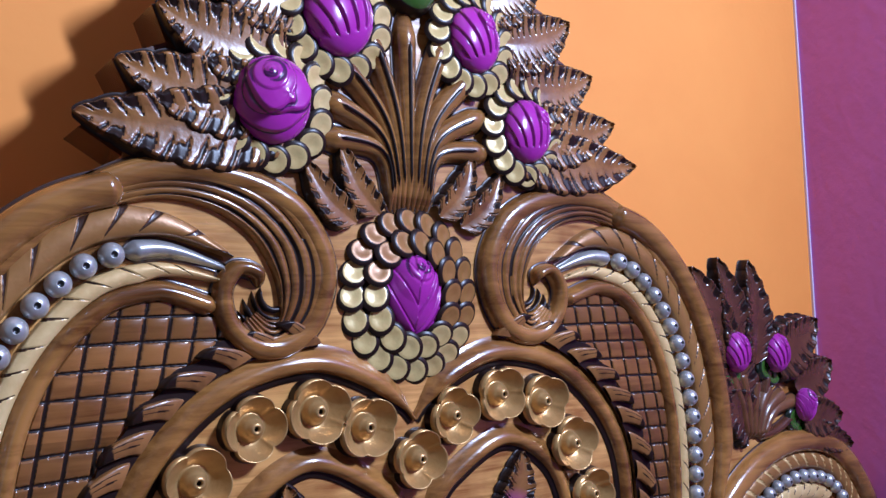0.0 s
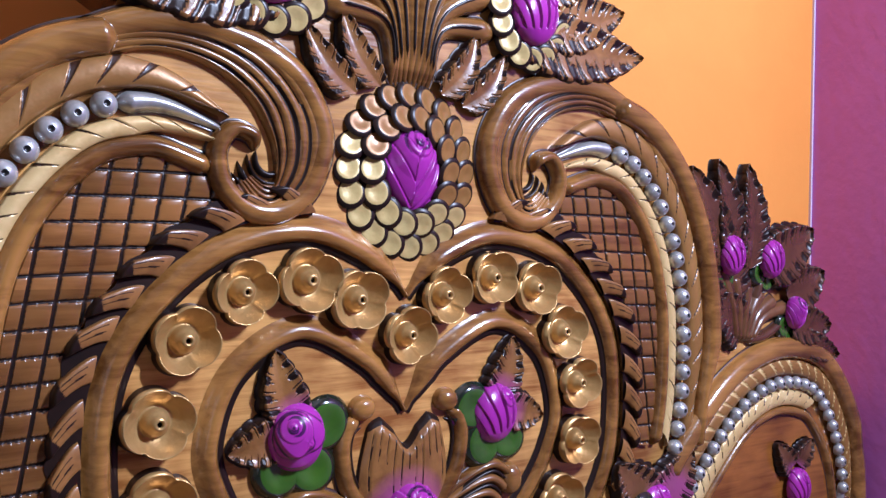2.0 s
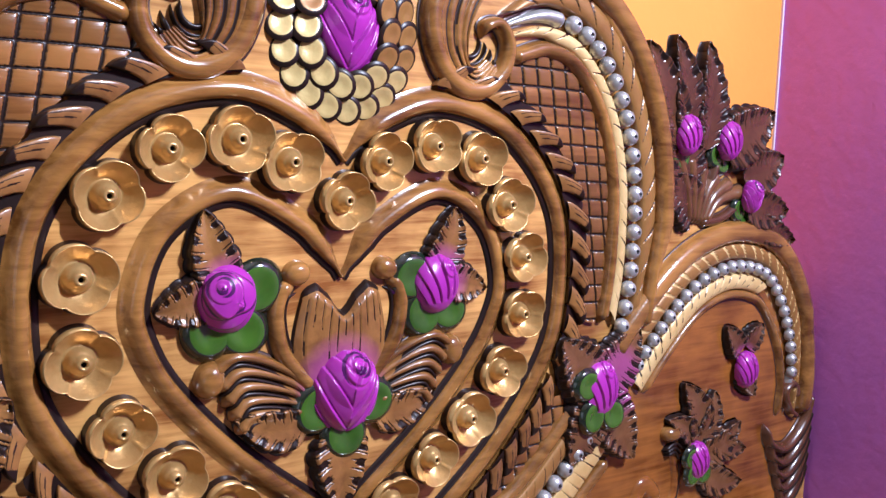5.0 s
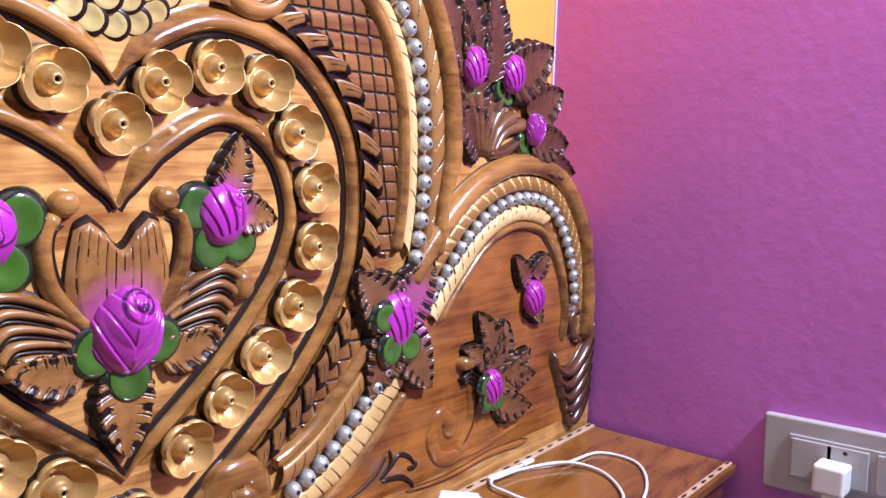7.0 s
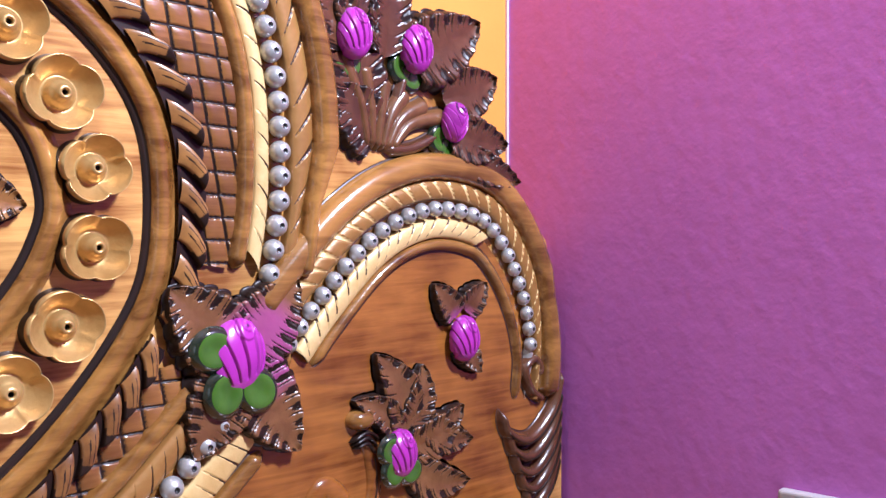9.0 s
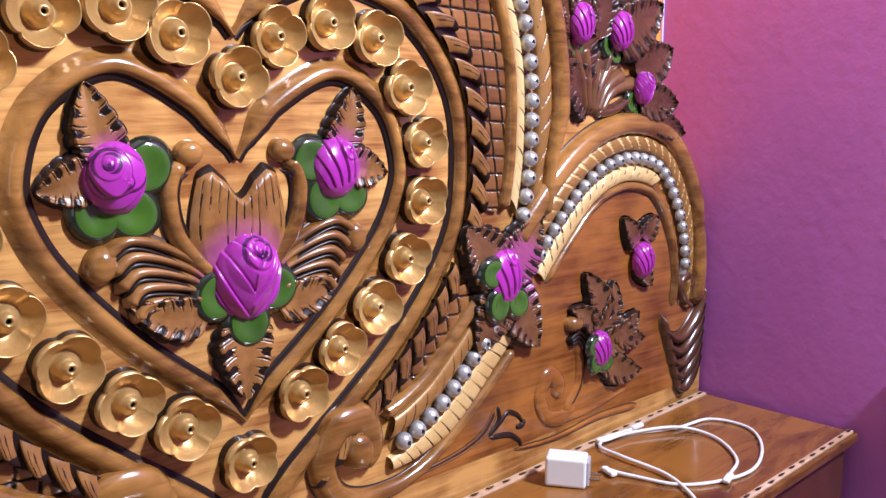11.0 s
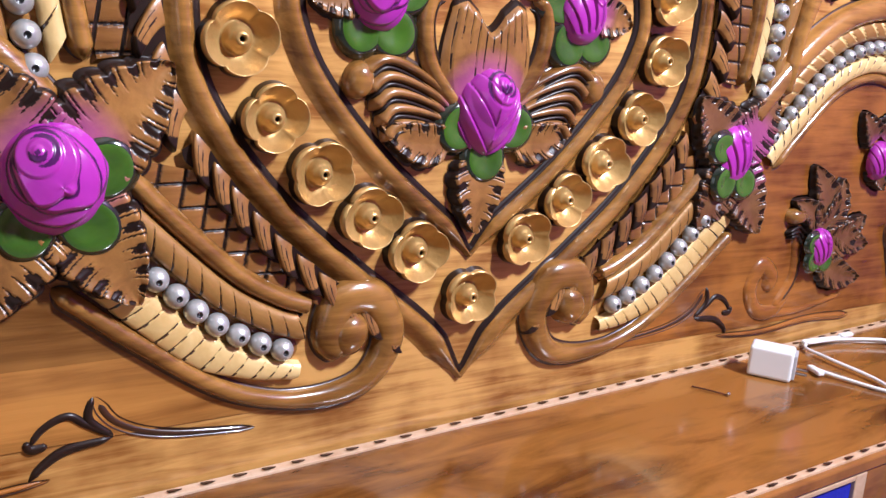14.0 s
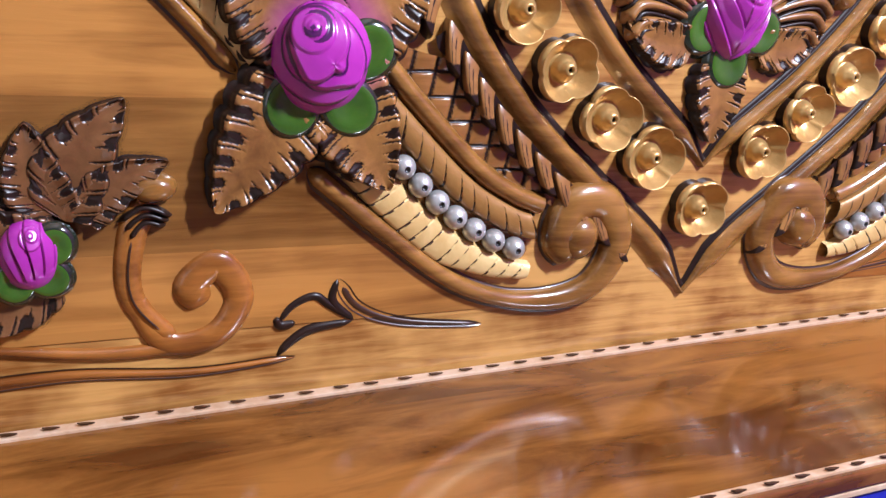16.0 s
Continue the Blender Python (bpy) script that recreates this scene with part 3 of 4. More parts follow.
def frond_cut(u, v, x, z):
    """Cuts of two widths that run down the frond and fade towards its tail."""
    q = np.clip((v - 0.2) / 0.8, 0, 1) * 5 + 0.10 * np.sin(8 * u)
    wide = np.where(frac(q / 2 + 0.25) < 0.5, 0.20, 0.085)
    fade = np.clip((0.94 - 0.35 * np.sin(5 * np.floor(q + 0.5)) * 0.4 - 0.2 * v - u) * 4, 0, 1)
    return (np.abs(q - np.floor(q + 0.5)) < wide * fade) & (v > 0.22) & (v < 0.96) & (u > 0.04)


both("frond", patch("frond", frond_out, frond_in, 56, frond_height, [M_rail, M_stain], frond_cut), headboard)
hook = spline([(0.345, 1.400), (0.308, 1.437), (0.268, 1.477), (0.213, 1.503), (0.152, 1.500), (0.105, 1.479), (0.081, 1.438), (0.089, 1.398), (0.113, 1.376), (0.140, 1.376), (0.160, 1.394), (0.164, 1.417), (0.153, 1.433), (0.138, 1.430), (0.135, 1.419)], 260)
q = np.linspace(0, 1, 260)
both("frond_rail", sweep("frond_rail", hook, 0.006 + 0.005 * np.sin(np.pi * np.clip(q * 1.05, 0, 1)) ** 0.6, 0.012 + 0.004 * q, [M_rail], 11, 0.7), headboard, "smooth rail rolled into a volute")
for k, (r, a0, a1, w) in enumerate(((0.030, 200, 330, 0.0022), (0.024, 185, 345, 0.0034), (0.017, 170, 350, 0.0018), (0.011, 150, 340, 0.0030))):
    ang = np.radians(np.linspace(a0, a1, 40))
    c = np.stack([0.123 - r * 1.02 * np.cos(ang), 1.414 + r * 1.08 * np.sin(ang)], 1)
    both("volute_cut", sweep("volute_cut", c, w * np.sin(np.linspace(0.25, 2.9, 40)) ** 0.7, 0.0102 - 0.0010 * k, [M_stain], 5, rim=0), headboard)

# rolled lobes along the heart's outer side
lobe = border_lobe("border_lobe")
low_lobe = border_lobe("border_lobe", 0.021, 0.0098)
rim_line = offset(heart, 0.012)
for a, b, far in ((36, 148, 0.031), (154, 230, 0.027)):
    bed = heart[a:b]
    both("border_bed", patch("border_bed", offset(bed, 0.011), offset(bed, far + 0.0025 * np.sin(np.arange(b - a) * 0.62)), 5, lambda u, v, x, z: 0.0054 + 0 * u, [M_stain]), headboard)
for lo, hi, count, me in ((0.15, 0.56, 13, lobe), (0.60, 0.87, 10, low_lobe)):
    for k in np.linspace(lo, hi, count):
        i = int(k * 259)
        t = heart[i + 1] - heart[i - 1]
        both("border_lobe", me, headboard, "", rim_line[i][0], rim_line[i][1], 0.0, math.degrees(math.atan2(t[0], t[1])) + 8)

# crosshatched lattice fields
def lattice(u, v, x, z):
    a, b = (x * 0.985 + z * 0.17) / 0.0178, (z * 0.985 - x * 0.10 + 0.25 * x * x) / 0.0170
    return (np.abs(frac(a) - 0.5) < 0.075) | (np.abs(frac(b) - 0.5) < 0.065)


def lattice_height(u, v, x, z):
    a, b = (x * 0.985 + z * 0.17) / 0.0178, (z * 0.985 - x * 0.10 + 0.25 * x * x) / 0.0170
    pillow = np.abs(np.sin(np.pi * (a - 0.5)) * np.sin(np.pi * (b - 0.5))) ** 0.4
    return 0.0030 + 0.0020 * pillow - 0.0008 * lattice(u, v, x, z) - 0.006 * (np.minimum(v, 1 - v) < 0.005)


both("lattice", patch("lattice", spline(offset(heart, 0.030)[34:136], 380), spline(offset(arch_beads, -0.037)[4:], 380), 130, lattice_height, [M_lattice, M_stain], lattice), headboard, "teak field cut with a diamond lattice")

# lower beaded band that ends in a scroll
low_beads = spline([(0.312, 1.060), (0.278, 1.024), (0.226, 0.975), (0.186, 0.950), (0.160, 0.940), (0.149, 0.9375)], 160)
both("inner_feather", feather("inner_feather", offset(low_beads, -0.009), offset(low_beads, -0.030), 13, [M_amber, M_brown], 0.011, 0.9, 0.8), headboard)
both("outer_feather", feather("outer_feather", offset(low_beads, 0.008), offset(low_beads, np.interp(np.arange(160), [0, 20, 110, 159], [0.026, 0.037, 0.036, 0.022])), 17, [M_cream, M_brown], 0.009, -0.7, 0.85, flip=True), headboard)
both("bead_bed", sweep("bead_bed", low_beads, 0.011, 0.003, [M_rail], 5, rim=0), headboard)
both("inner_rail", sweep("inner_rail", offset(low_beads, -0.0375), 0.0085, 0.014, [M_rail]), headboard)
both("lattice", patch("lattice", spline(offset(heart, 0.026)[160:232], 220), spline(offset(low_beads, -0.044), 220), 44, lattice_height, [M_lattice, M_stain], lattice), headboard)
string_of_beads(low_beads[:146], 0.0187, bead)
scroll = spline([(0.325, 1.004), (0.268, 0.957), (0.205, 0.913), (0.145, 0.897), (0.095, 0.905), (0.074, 0.940), (0.090, 0.974), (0.118, 0.974), (0.126, 0.948), (0.110, 0.934)], 220)
q = np.linspace(0, 1, 220)
both("scroll_rail", sweep("scroll_rail", scroll, 0.007 + 0.009 * np.clip((q - 0.45) * 3, 0, 1), 0.011 + 0.006 * np.clip((q - 0.5) * 3, 0, 1), [M_rail], 13, 0.7), headboard, "rounded rail rolled into a scroll")
both("scroll_eye", blob_mesh("scroll_eye", 0.0175, 0.0215, 0.0195, [M_rail, M_rail]), headboard, "", 0.112, 0.948)

# side arch
side_beads = spline([(0.348, 1.088), (0.375, 1.118), (0.425, 1.164), (0.471, 1.189), (0.522, 1.198), (0.578, 1.186), (0.614, 1.150), (0.639, 1.099), (0.648, 1.048), (0.644, 1.000)], 200)
n = len(side_beads)
shrink = np.clip(np.arange(n)[::-1] / 50, 0.3, 1)
both("outer_feather", feather("outer_feather", offset(side_beads, 0.008), offset(side_beads, 0.008 + 0.020 * shrink), 30, [M_amber, M_cream], 0.010, -1.2, 0.9, 0.3, flip=True), headboard)
both("inner_feather", feather("inner_feather", offset(side_beads[:120], -0.008), offset(side_beads[:120], -0.028), 18, [M_cream, M_brown], 0.009, 0.9, 0.8), headboard)
both("bead_bed", sweep("bead_bed", side_beads, 0.010, 0.003, [M_rail], 5, rim=0), headboard)
both("outer_rail", sweep("outer_rail", offset(side_beads, 0.010 + 0.030 * np.clip(shrink, 0.8, 1)), 0.013, 0.018, [M_rail], 11, 0.6), headboard)
both("inner_rail", sweep("inner_rail", offset(side_beads, -0.012 - 0.021 * np.clip(np.arange(n)[::-1] / 90, 0.2, 1)), 0.006, 0.010, [M_rail]), headboard)
string_of_beads(side_beads[:176], 0.0168, small_bead)
board_top = spline([(0.166, 0.899), (0.205, 0.913), (0.268, 0.957), (0.325, 1.004), (0.365, 1.095), (0.425, 1.150), (0.471, 1.175), (0.522, 1.184), (0.570, 1.175), (0.605, 1.143), (0.635, 1.095), (0.650, 1.040), (0.692, 0.990)], 60)
board_foot = np.stack([board_top[:, 0], np.full(60, 0.893)], -1)
part("side_board", patch("side_board", board_top, board_foot, 3, lambda u, v, x, z: 0.0012 + 0 * u, [M_board]), headboard, -BASE, "reddish teak board")
part("side_board", patch("side_board", board_top, board_foot, 3, lambda u, v, x, z: 0.0012 + 0 * u, [M_golden]), headboard, -BASE, "golden teak board", mirror=True)
both("silver_horn", sweep("silver_horn", side_beads[174:], np.linspace(0.0075, 0.002, 26), np.linspace(0.012, 0.005, 26), [M_silver], 7), headboard)

# roses
crown_bud = rose_mesh("rose_head", 0.0300, 0.0350, 0.027, (0.04, 0.46), "bud")
heart_bud = rose_mesh("rose_head", 0.0320, 0.0360, 0.032, (0.06, 0.40), "bud", 1.0)
big = rose_mesh("rose_head", 0.0340, 0.0370, 0.036, (-0.24, 0.36), "swirl", 0.3)
big_ribs = rose_mesh("rose_head", 0.0255, 0.0320, 0.026, (0.10, 0.55), "ribs")
mid = rose_mesh("rose_head", 0.0250, 0.0270, 0.026, (-0.28, 0.26), "swirl", 0.9)
mid_ribs = rose_mesh("rose_head", 0.0240, 0.0275, 0.025, (0.25, 0.42), "ribs")
bud = rose_mesh("rose_head", 0.0175, 0.0230, 0.022, (0.05, 0.45), "ribs")
tiny = rose_mesh("rose_head", 0.0145, 0.0195, 0.019, (0.0, 0.42), "bud")
scale_petal = blob_mesh("petal", 0.0128, 0.0140, 0.0062, [M_petal, M_stain], 0.76, 0.80)
amber_petal = blob_mesh("petal", 0.0128, 0.0140, 0.0062, [M_amber, M_stain], 0.76, 0.80)
sepal = blob_mesh("sepal", 0.021, 0.025, 0.015, [M_green, M_sepal_rim], 0.74, 0.70)
side_sepal = blob_mesh("sepal", 0.017, 0.021, 0.012, [M_green, M_sepal_rim], 0.74, 0.70)
small_sepal = blob_mesh("sepal", 0.014, 0.016, 0.011, [M_green, M_sepal_rim], 0.74, 0.70)


def rose(x, z, head, rings=(), sepals=(), sep=None, h=0.008, rz=0.0, label="", sh=0.004, grow=1.0):
    r = new("rose")
    r.parent = headboard
    r.location = Vector((x, FACE, z)) - BASE
    tagged(r, label)
    part("rose_head", head, r, (0, -h, 0), "glossy purple carved rosebud", rz, scale=grow)
    for rx, rz_, count, hh in rings:
        for k in range(count):
            a = 2 * math.pi * (k + 0.5 * (hh > 0.005)) / count
            # top and right petals of the double ring are amber, the rest gold
            p = part("petal", amber_petal if len(rings) > 1 and not 120 < math.degrees(a) < 292 else scale_petal, r, (rx * math.sin(a), -hh, rz_ * math.cos(a)))
            p.matrix_basis = Matrix.Translation((rx * math.sin(a), -hh, rz_ * math.cos(a))) @ Matrix.Rotation(a, 4, "Y") @ Matrix.Rotation(radians(-14), 4, "X") @ Matrix.Rotation(radians(14), 4, "Z")
    for dx, dz in sepals:
        part("sepal", sep or sepal, r, (dx if x >= 0 else -dx, -sh, dz), "glossy green sepal", math.degrees(math.atan2(dx, dz)) * (1 if x >= 0 else -1))
    return r


rose(0.0, 1.412, crown_bud, ((0.057, 0.062, 20, 0.003), (0.038, 0.044, 14, 0.0085)), h=0.001, label="purple rose in two rings of gold petals")
for s in (1, -1):
    rose(s * 0.125, 1.560, mid if s < 0 else mid_ribs, ((0.042 if s < 0 else 0.037, 0.045 if s < 0 else 0.041, 15, 0.010),), h=0.011, rz=8, grow=1.30 if s < 0 else 1.12, label="purple rose in a ring of gold petals")
    rose(s * 0.068, 1.637, mid_ribs, ((0.042 if s < 0 else 0.037, 0.045 if s < 0 else 0.041, 15, 0.010),), h=0.011, rz=-6, grow=1.30 if s < 0 else 1.12, label="purple rose in a ring of gold petals")
    rose(-0.099 if s < 0 else 0.092, 1.205, mid if s < 0 else mid_ribs, (), ((-0.024, 0.007), (-0.012, -0.025), (0.014, -0.023)), h=0.004, sh=0.003, label="purple rose with green sepals")
    if s < 0:
        rose(-0.322, 1.078, big, (), ((-0.029, 0.006), (-0.019, -0.030), (0.019, -0.030)), h=0.012, sh=0.014, label="large purple rose with green sepals")
    else:
        rose(0.297, 1.084, big_ribs, (), ((-0.022, 0.008), (-0.013, -0.026), (0.015, -0.027)), side_sepal, h=0.010, sh=0.017, label="purple rosebud with green sepals")
    rose(s * 0.546, 1.074, bud, (), (), h=0.010, label="purple rosebud")
    rose(0.464 if s > 0 else -0.496, 0.967 + 0.011 * s, bud, (), ((-0.013, 0.006), (-0.010, -0.014), (0.009, -0.016)), small_sepal, h=0.010, sh=0.013, label="purple rosebud with green sepals")
    for x, z in ((0.412, 1.345), (0.483, 1.341), (0.531, 1.279)):
        rose(s * x, z, bud if x < 0.5 else tiny, (), ((0.0, -0.024), (-0.012, -0.016)), small_sepal, h=0.012, label="purple rosebud with green sepal")
rose(0.003, 1.122, heart_bud, (), ((-0.026, -0.012), (0.026, -0.012), (0.0, -0.037)), h=0.004, sh=0.005, label="purple rose with three green sepals")

# leaves: base, tip, half width, bend, teeth, dark wood or not
def leaf(base, tip, width, bend=0.0, teeth=6, dark=False, h=0.0, height=0.012, name="leaf", single=False, curl=0.0, fine=0.085):
    d = Vector(tip) - Vector(base)
    me = leaf_mesh(name, d.length, width, bend, teeth, height, [(M_leaf, M_darkleaf, M_midleaf)[int(dark)], M_stain], curl, fine=fine)
    ang = math.degrees(math.atan2(d.x, d.y))
    if single:
        return part(name, me, headboard, Vector((base[0], FACE - h, base[1])) - BASE, "", ang)
    both(name, me, headboard, "", base[0], base[1], h, ang)


for base, tip, width, bend in (((0.08, 1.675), (0.150, 1.715), 0.030, 0.1), ((0.10, 1.640), (0.185, 1.672), 0.032, 0.1), ((0.11, 1.60), (0.212, 1.622), 0.034, 0.1), ((0.12, 1.565), (0.240, 1.578), 0.034, 0.1), ((0.11, 1.548), (0.268, 1.538), 0.034, 0.06)):
    leaf(base, tip, width, bend, 7, name="crown_leaf", height=0.013, h=0.003, fine=0.17)
leaf((0.052, 1.47), (0.098, 1.520), 0.014, 0.1, 5, name="crown_leaf")
leaf((0.03, 1.478), (0.066, 1.535), 0.014, 0.1, 5, name="crown_leaf")
# fan of flutes
for k in range(-4, 5):
    a = radians(13.5 * k)
    L = (0.180, 0.170, 0.150, 0.125, 0.100)[abs(k)]
    c = spline([(0.012 * k * 0.35, 1.480), (0.35 * L * math.sin(a), 1.48 + 0.50 * L), (L * math.sin(a) * 1.1, 1.48 + L * math.cos(a))], 50)
    part("flute", sweep("flute", c, np.linspace(0.005, 0.0125, 50), np.linspace(0.010, 0.015, 50), [M_rail], 9, 0.8, ends=8), headboard, -BASE)
    part("flute_groove", sweep("flute_groove", c[4:44], np.linspace(0.0014, 0.0034, 40), np.linspace(0.0125, 0.0180, 40), [M_stain], 5, rim=0), headboard, -BASE)
part("gem", blob_mesh("gem", 0.024, 0.024, 0.018, [M_green, M_stain], 0.84), headboard, Vector((0.003, FACE - 0.006, 1.672)) - BASE, "round green enamelled gem with dark rim")

# leaves inside the small heart
for s, cx in ((-1, 0.100), (1, 0.093)):
    leaf((s * cx, 1.220), (s * (cx + 0.018), 1.272), 0.019, s * 0.08, 5, single=True)
    leaf((s * (cx + 0.014), 1.206), (s * (cx + 0.054), 1.198), 0.018, 0.0, 5, single=True)
both("ball", blob_mesh("ball", 0.0115, 0.0115, 0.012, [M_rail, M_rail]), headboard, "", 0.041, 1.221)
tulip_out = spline([(0.024, 1.125), (0.050, 1.155), (0.058, 1.185), (0.054, 1.206), (0.042, 1.213)], 60)
both("tulip_stalk", sweep("tulip_stalk", tulip_out, 0.0075, 0.011, [M_rail]), headboard)
both("tulip_stalk_groove", sweep("tulip_stalk_groove", offset(tulip_out, 0.008), 0.0022, 0.005, [M_stain], 5, rim=0), headboard)


def tulip_cup():
    """A flared cup: bellied sides, two rounded lobes with a dip between, fine cuts that fan out, a black lip."""
    def surface(u, v):
        w = 2 * u - 1
        x = w * (0.026 + 0.017 * np.sin(np.pi * np.clip(v, 0, 1) ** 0.8) + 0.010 * v**2)
        top = 1.189 + 0.024 * np.sin(np.pi * np.clip(np.abs(w), 0, 1) ** 1.2 * 0.78) - 0.0014 * np.abs(np.sin(10 * w))
        return x, 1.115 + (top - 1.115) * v

    def cut(u, v):
        w = 2 * u - 1
        line = np.abs(frac(u * 12 + 0.5 + 0.5 * w * (1 - v)) - 0.5) < 0.07
        return (v > 0.93) | line & (v > 0.55 + 0.18 * np.cos(11 * w)) & (v < 0.90) | (np.abs(w) > 0.95)

    u = np.linspace(0, 1, 121)[:, None]
    v = np.linspace(0, 1, 49)[None]
    x, z = surface(u, v)
    edge = np.clip(np.minimum((1 - v) * 8, np.minimum(u, 1 - u) * 8), 0, 1) ** 0.6
    h = (0.005 + 0.004 * v + 0.003 * np.sin(np.pi * u)) * edge - 0.0008 * cut(u, v)
    P = np.stack([x, FACE - h, z], -1)
    return grid_mesh("tulip_cup", P, [M_leaf, M_stain], cut((u[:-1] + u[1:]) / 2, (v[:, :-1] + v[:, 1:]) / 2).astype(int))


part("tulip_cup", tulip_cup(), headboard, -BASE, "flared cup behind the rose with fine cuts and a black lip")
for k in range(5):
    c = spline([(0.024, 1.124 - 0.006 * k), (0.052 - 0.002 * k, 1.146 - 0.009 * k), (0.090 - 0.003 * k, 1.160 - 0.012 * k), (0.114 - 0.006 * k, 1.146 - 0.012 * k)], 60)
    both("wing_fold", sweep("wing_fold", c, np.linspace(0.003, 0.0062, 60), np.linspace(0.008, 0.014, 60), [M_rail if k == 0 else M_leaf], 9), headboard)
    both("wing_groove", sweep("wing_groove", offset(c, -0.0060), np.linspace(0.0014, 0.0030, 60), np.linspace(0.0085, 0.0125, 60), [M_stain], 5, rim=0), headboard)
both("wing_curl", blob_mesh("wing_curl", 0.012, 0.016, 0.014, [M_rail, M_rail]), headboard, "", 0.112, 1.144)
leaf((0.030, 1.098), (0.094, 1.112), 0.018, 0.10, 5, name="wing_leaf", height=0.012)
leaf((0.0, 1.085), (0.0, 1.022), 0.026, 0.0, 5, single=True)

# four leaves behind each side rose; the carver made the far one smaller
def star(cx, cz, side, grow, dark=False):
    for dx, dz, w in ((0.066, 0.076, 0.036), (-0.072, 0.074, 0.036), (0.066, -0.098, 0.034), (-0.050, -0.086, 0.034)):
        dx, dz = side * dx * grow, dz * grow
        leaf((cx + 0.12 * dx, cz + 0.12 * dz), (cx + dx, cz + dz), w * grow * (1.15 if dark else 1.0), 0.0, 7, dark, name="rose_leaf", height=0.015 * grow, h=0.006 * grow, single=True)


star(-0.322, 1.078, -1, 1.0)
star(0.301, 1.080, 1, 0.80, 2)

# leaves and buds on the shoulder
for base, tip, width in (((0.405, 1.33), (0.345, 1.438), 0.026), ((0.420, 1.33), (0.388, 1.448), 0.026), ((0.450, 1.33), (0.440, 1.446), 0.026), ((0.480, 1.335), (0.566, 1.376), 0.036), ((0.520, 1.30), (0.590, 1.326), 0.030), ((0.530, 1.27), (0.606, 1.262), 0.026), ((0.55, 1.25), (0.625, 1.225), 0.018)):
    leaf(base, tip, width, 0.05, 6, True, name="shoulder_leaf", height=0.018)
for base, tip in (((0.440, 1.250), (0.415, 1.325)), ((0.445, 1.250), (0.478, 1.322)), ((0.450, 1.250), (0.520, 1.268))):
    c = spline([base, ((base[0] + tip[0]) / 2, (base[1] + tip[1]) / 2 - 0.006), tip], 40)
    both("stem", sweep("stem", c, 0.006, 0.010, [M_darkleaf]), headboard)
leaf((0.440, 1.255), (0.385, 1.300), 0.030, 0.1, 5, True, height=0.010)
for k in range(6):
    c = spline([(0.432 + 0.005 * k, 1.248), (0.424 + 0.012 * k, 1.290 - 0.003 * k), (0.402 + 0.026 * k, 1.335 - 0.010 * k)], 50)
    both("stem", sweep("stem", c, np.linspace(0.005, 0.010, 50), 0.011, [M_midleaf], 9), headboard)
leaf((0.430, 1.280), (0.400, 1.390), 0.034, 0.0, 6, True, height=0.010)

# bud, spray and scrolls in the side arch; the carver set one side a little higher
SKEW[0] = 0.010
for base, tip, w in (((0.540, 1.085), (0.510, 1.118), 0.016), ((0.552, 1.09), (0.580, 1.116), 0.016), ((0.545, 1.06), (0.572, 1.028), 0.014)):
    leaf(base, tip, w, 0.0, 5, 2)
for base, tip, w in (((0.475, 0.985), (0.440, 1.060), 0.024), ((0.478, 0.990), (0.495, 1.045), 0.020), ((0.48, 0.970), (0.548, 1.000), 0.022), ((0.48, 0.955), (0.556, 0.925), 0.020), ((0.465, 0.985), (0.415, 1.022), 0.016), ((0.500, 0.990), (0.560, 0.965), 0.018)):
    leaf(base, tip, w, 0.12, 5, 2)
curl = spline([(0.440, 0.935), (0.418, 0.898), (0.386, 0.900), (0.370, 0.926), (0.384, 0.950), (0.402, 0.936), (0.390, 0.924)], 100)
both("curl", sweep("curl", curl, np.linspace(0.008, 0.0125, 100), np.linspace(0.007, 0.009, 100), [M_board], 11, 0.8, rim=0), headboard)
stalk = spline([(0.410, 0.896), (0.438, 0.930), (0.438, 0.970), (0.426, 1.000)], 50)
both("curl", sweep("curl", stalk, np.linspace(0.007, 0.011, 50), 0.0075, [M_board], 11, 0.8, rim=0), headboard)
both("ball", blob_mesh("ball", 0.0145, 0.011, 0.014, [M_rail, M_rail]), headboard, "", 0.424, 1.004)
for k in range(3):
    c = spline([(0.446 - 0.003 * k, 0.982 - 0.006 * k), (0.430, 0.992 - 0.005 * k), (0.412 + 0.002 * k, 0.985 - 0.003 * k)], 30)
    both("collar", sweep("collar", c, 0.0024, 0.0110, [M_stain], 5, rim=0), headboard)
both("curl_groove", sweep("curl_groove", stalk[4:40], 0.0018, 0.0090, [M_brown], 5, rim=0), headboard)
tail = spline([(0.400, 0.893), (0.460, 0.893), (0.540, 0.905)], 50)
both("tail", sweep("tail", tail, np.linspace(0.006, 0.003, 50), 0.0065, [M_board], 7, rim=0), headboard)
both("tail", sweep("tail", spline([(0.330, 0.878), (0.400, 0.874), (0.480, 0.880), (0.560, 0.876)], 60), np.linspace(0.002, 0.005, 60), 0.005, [M_board], 7, rim=0.001), headboard)
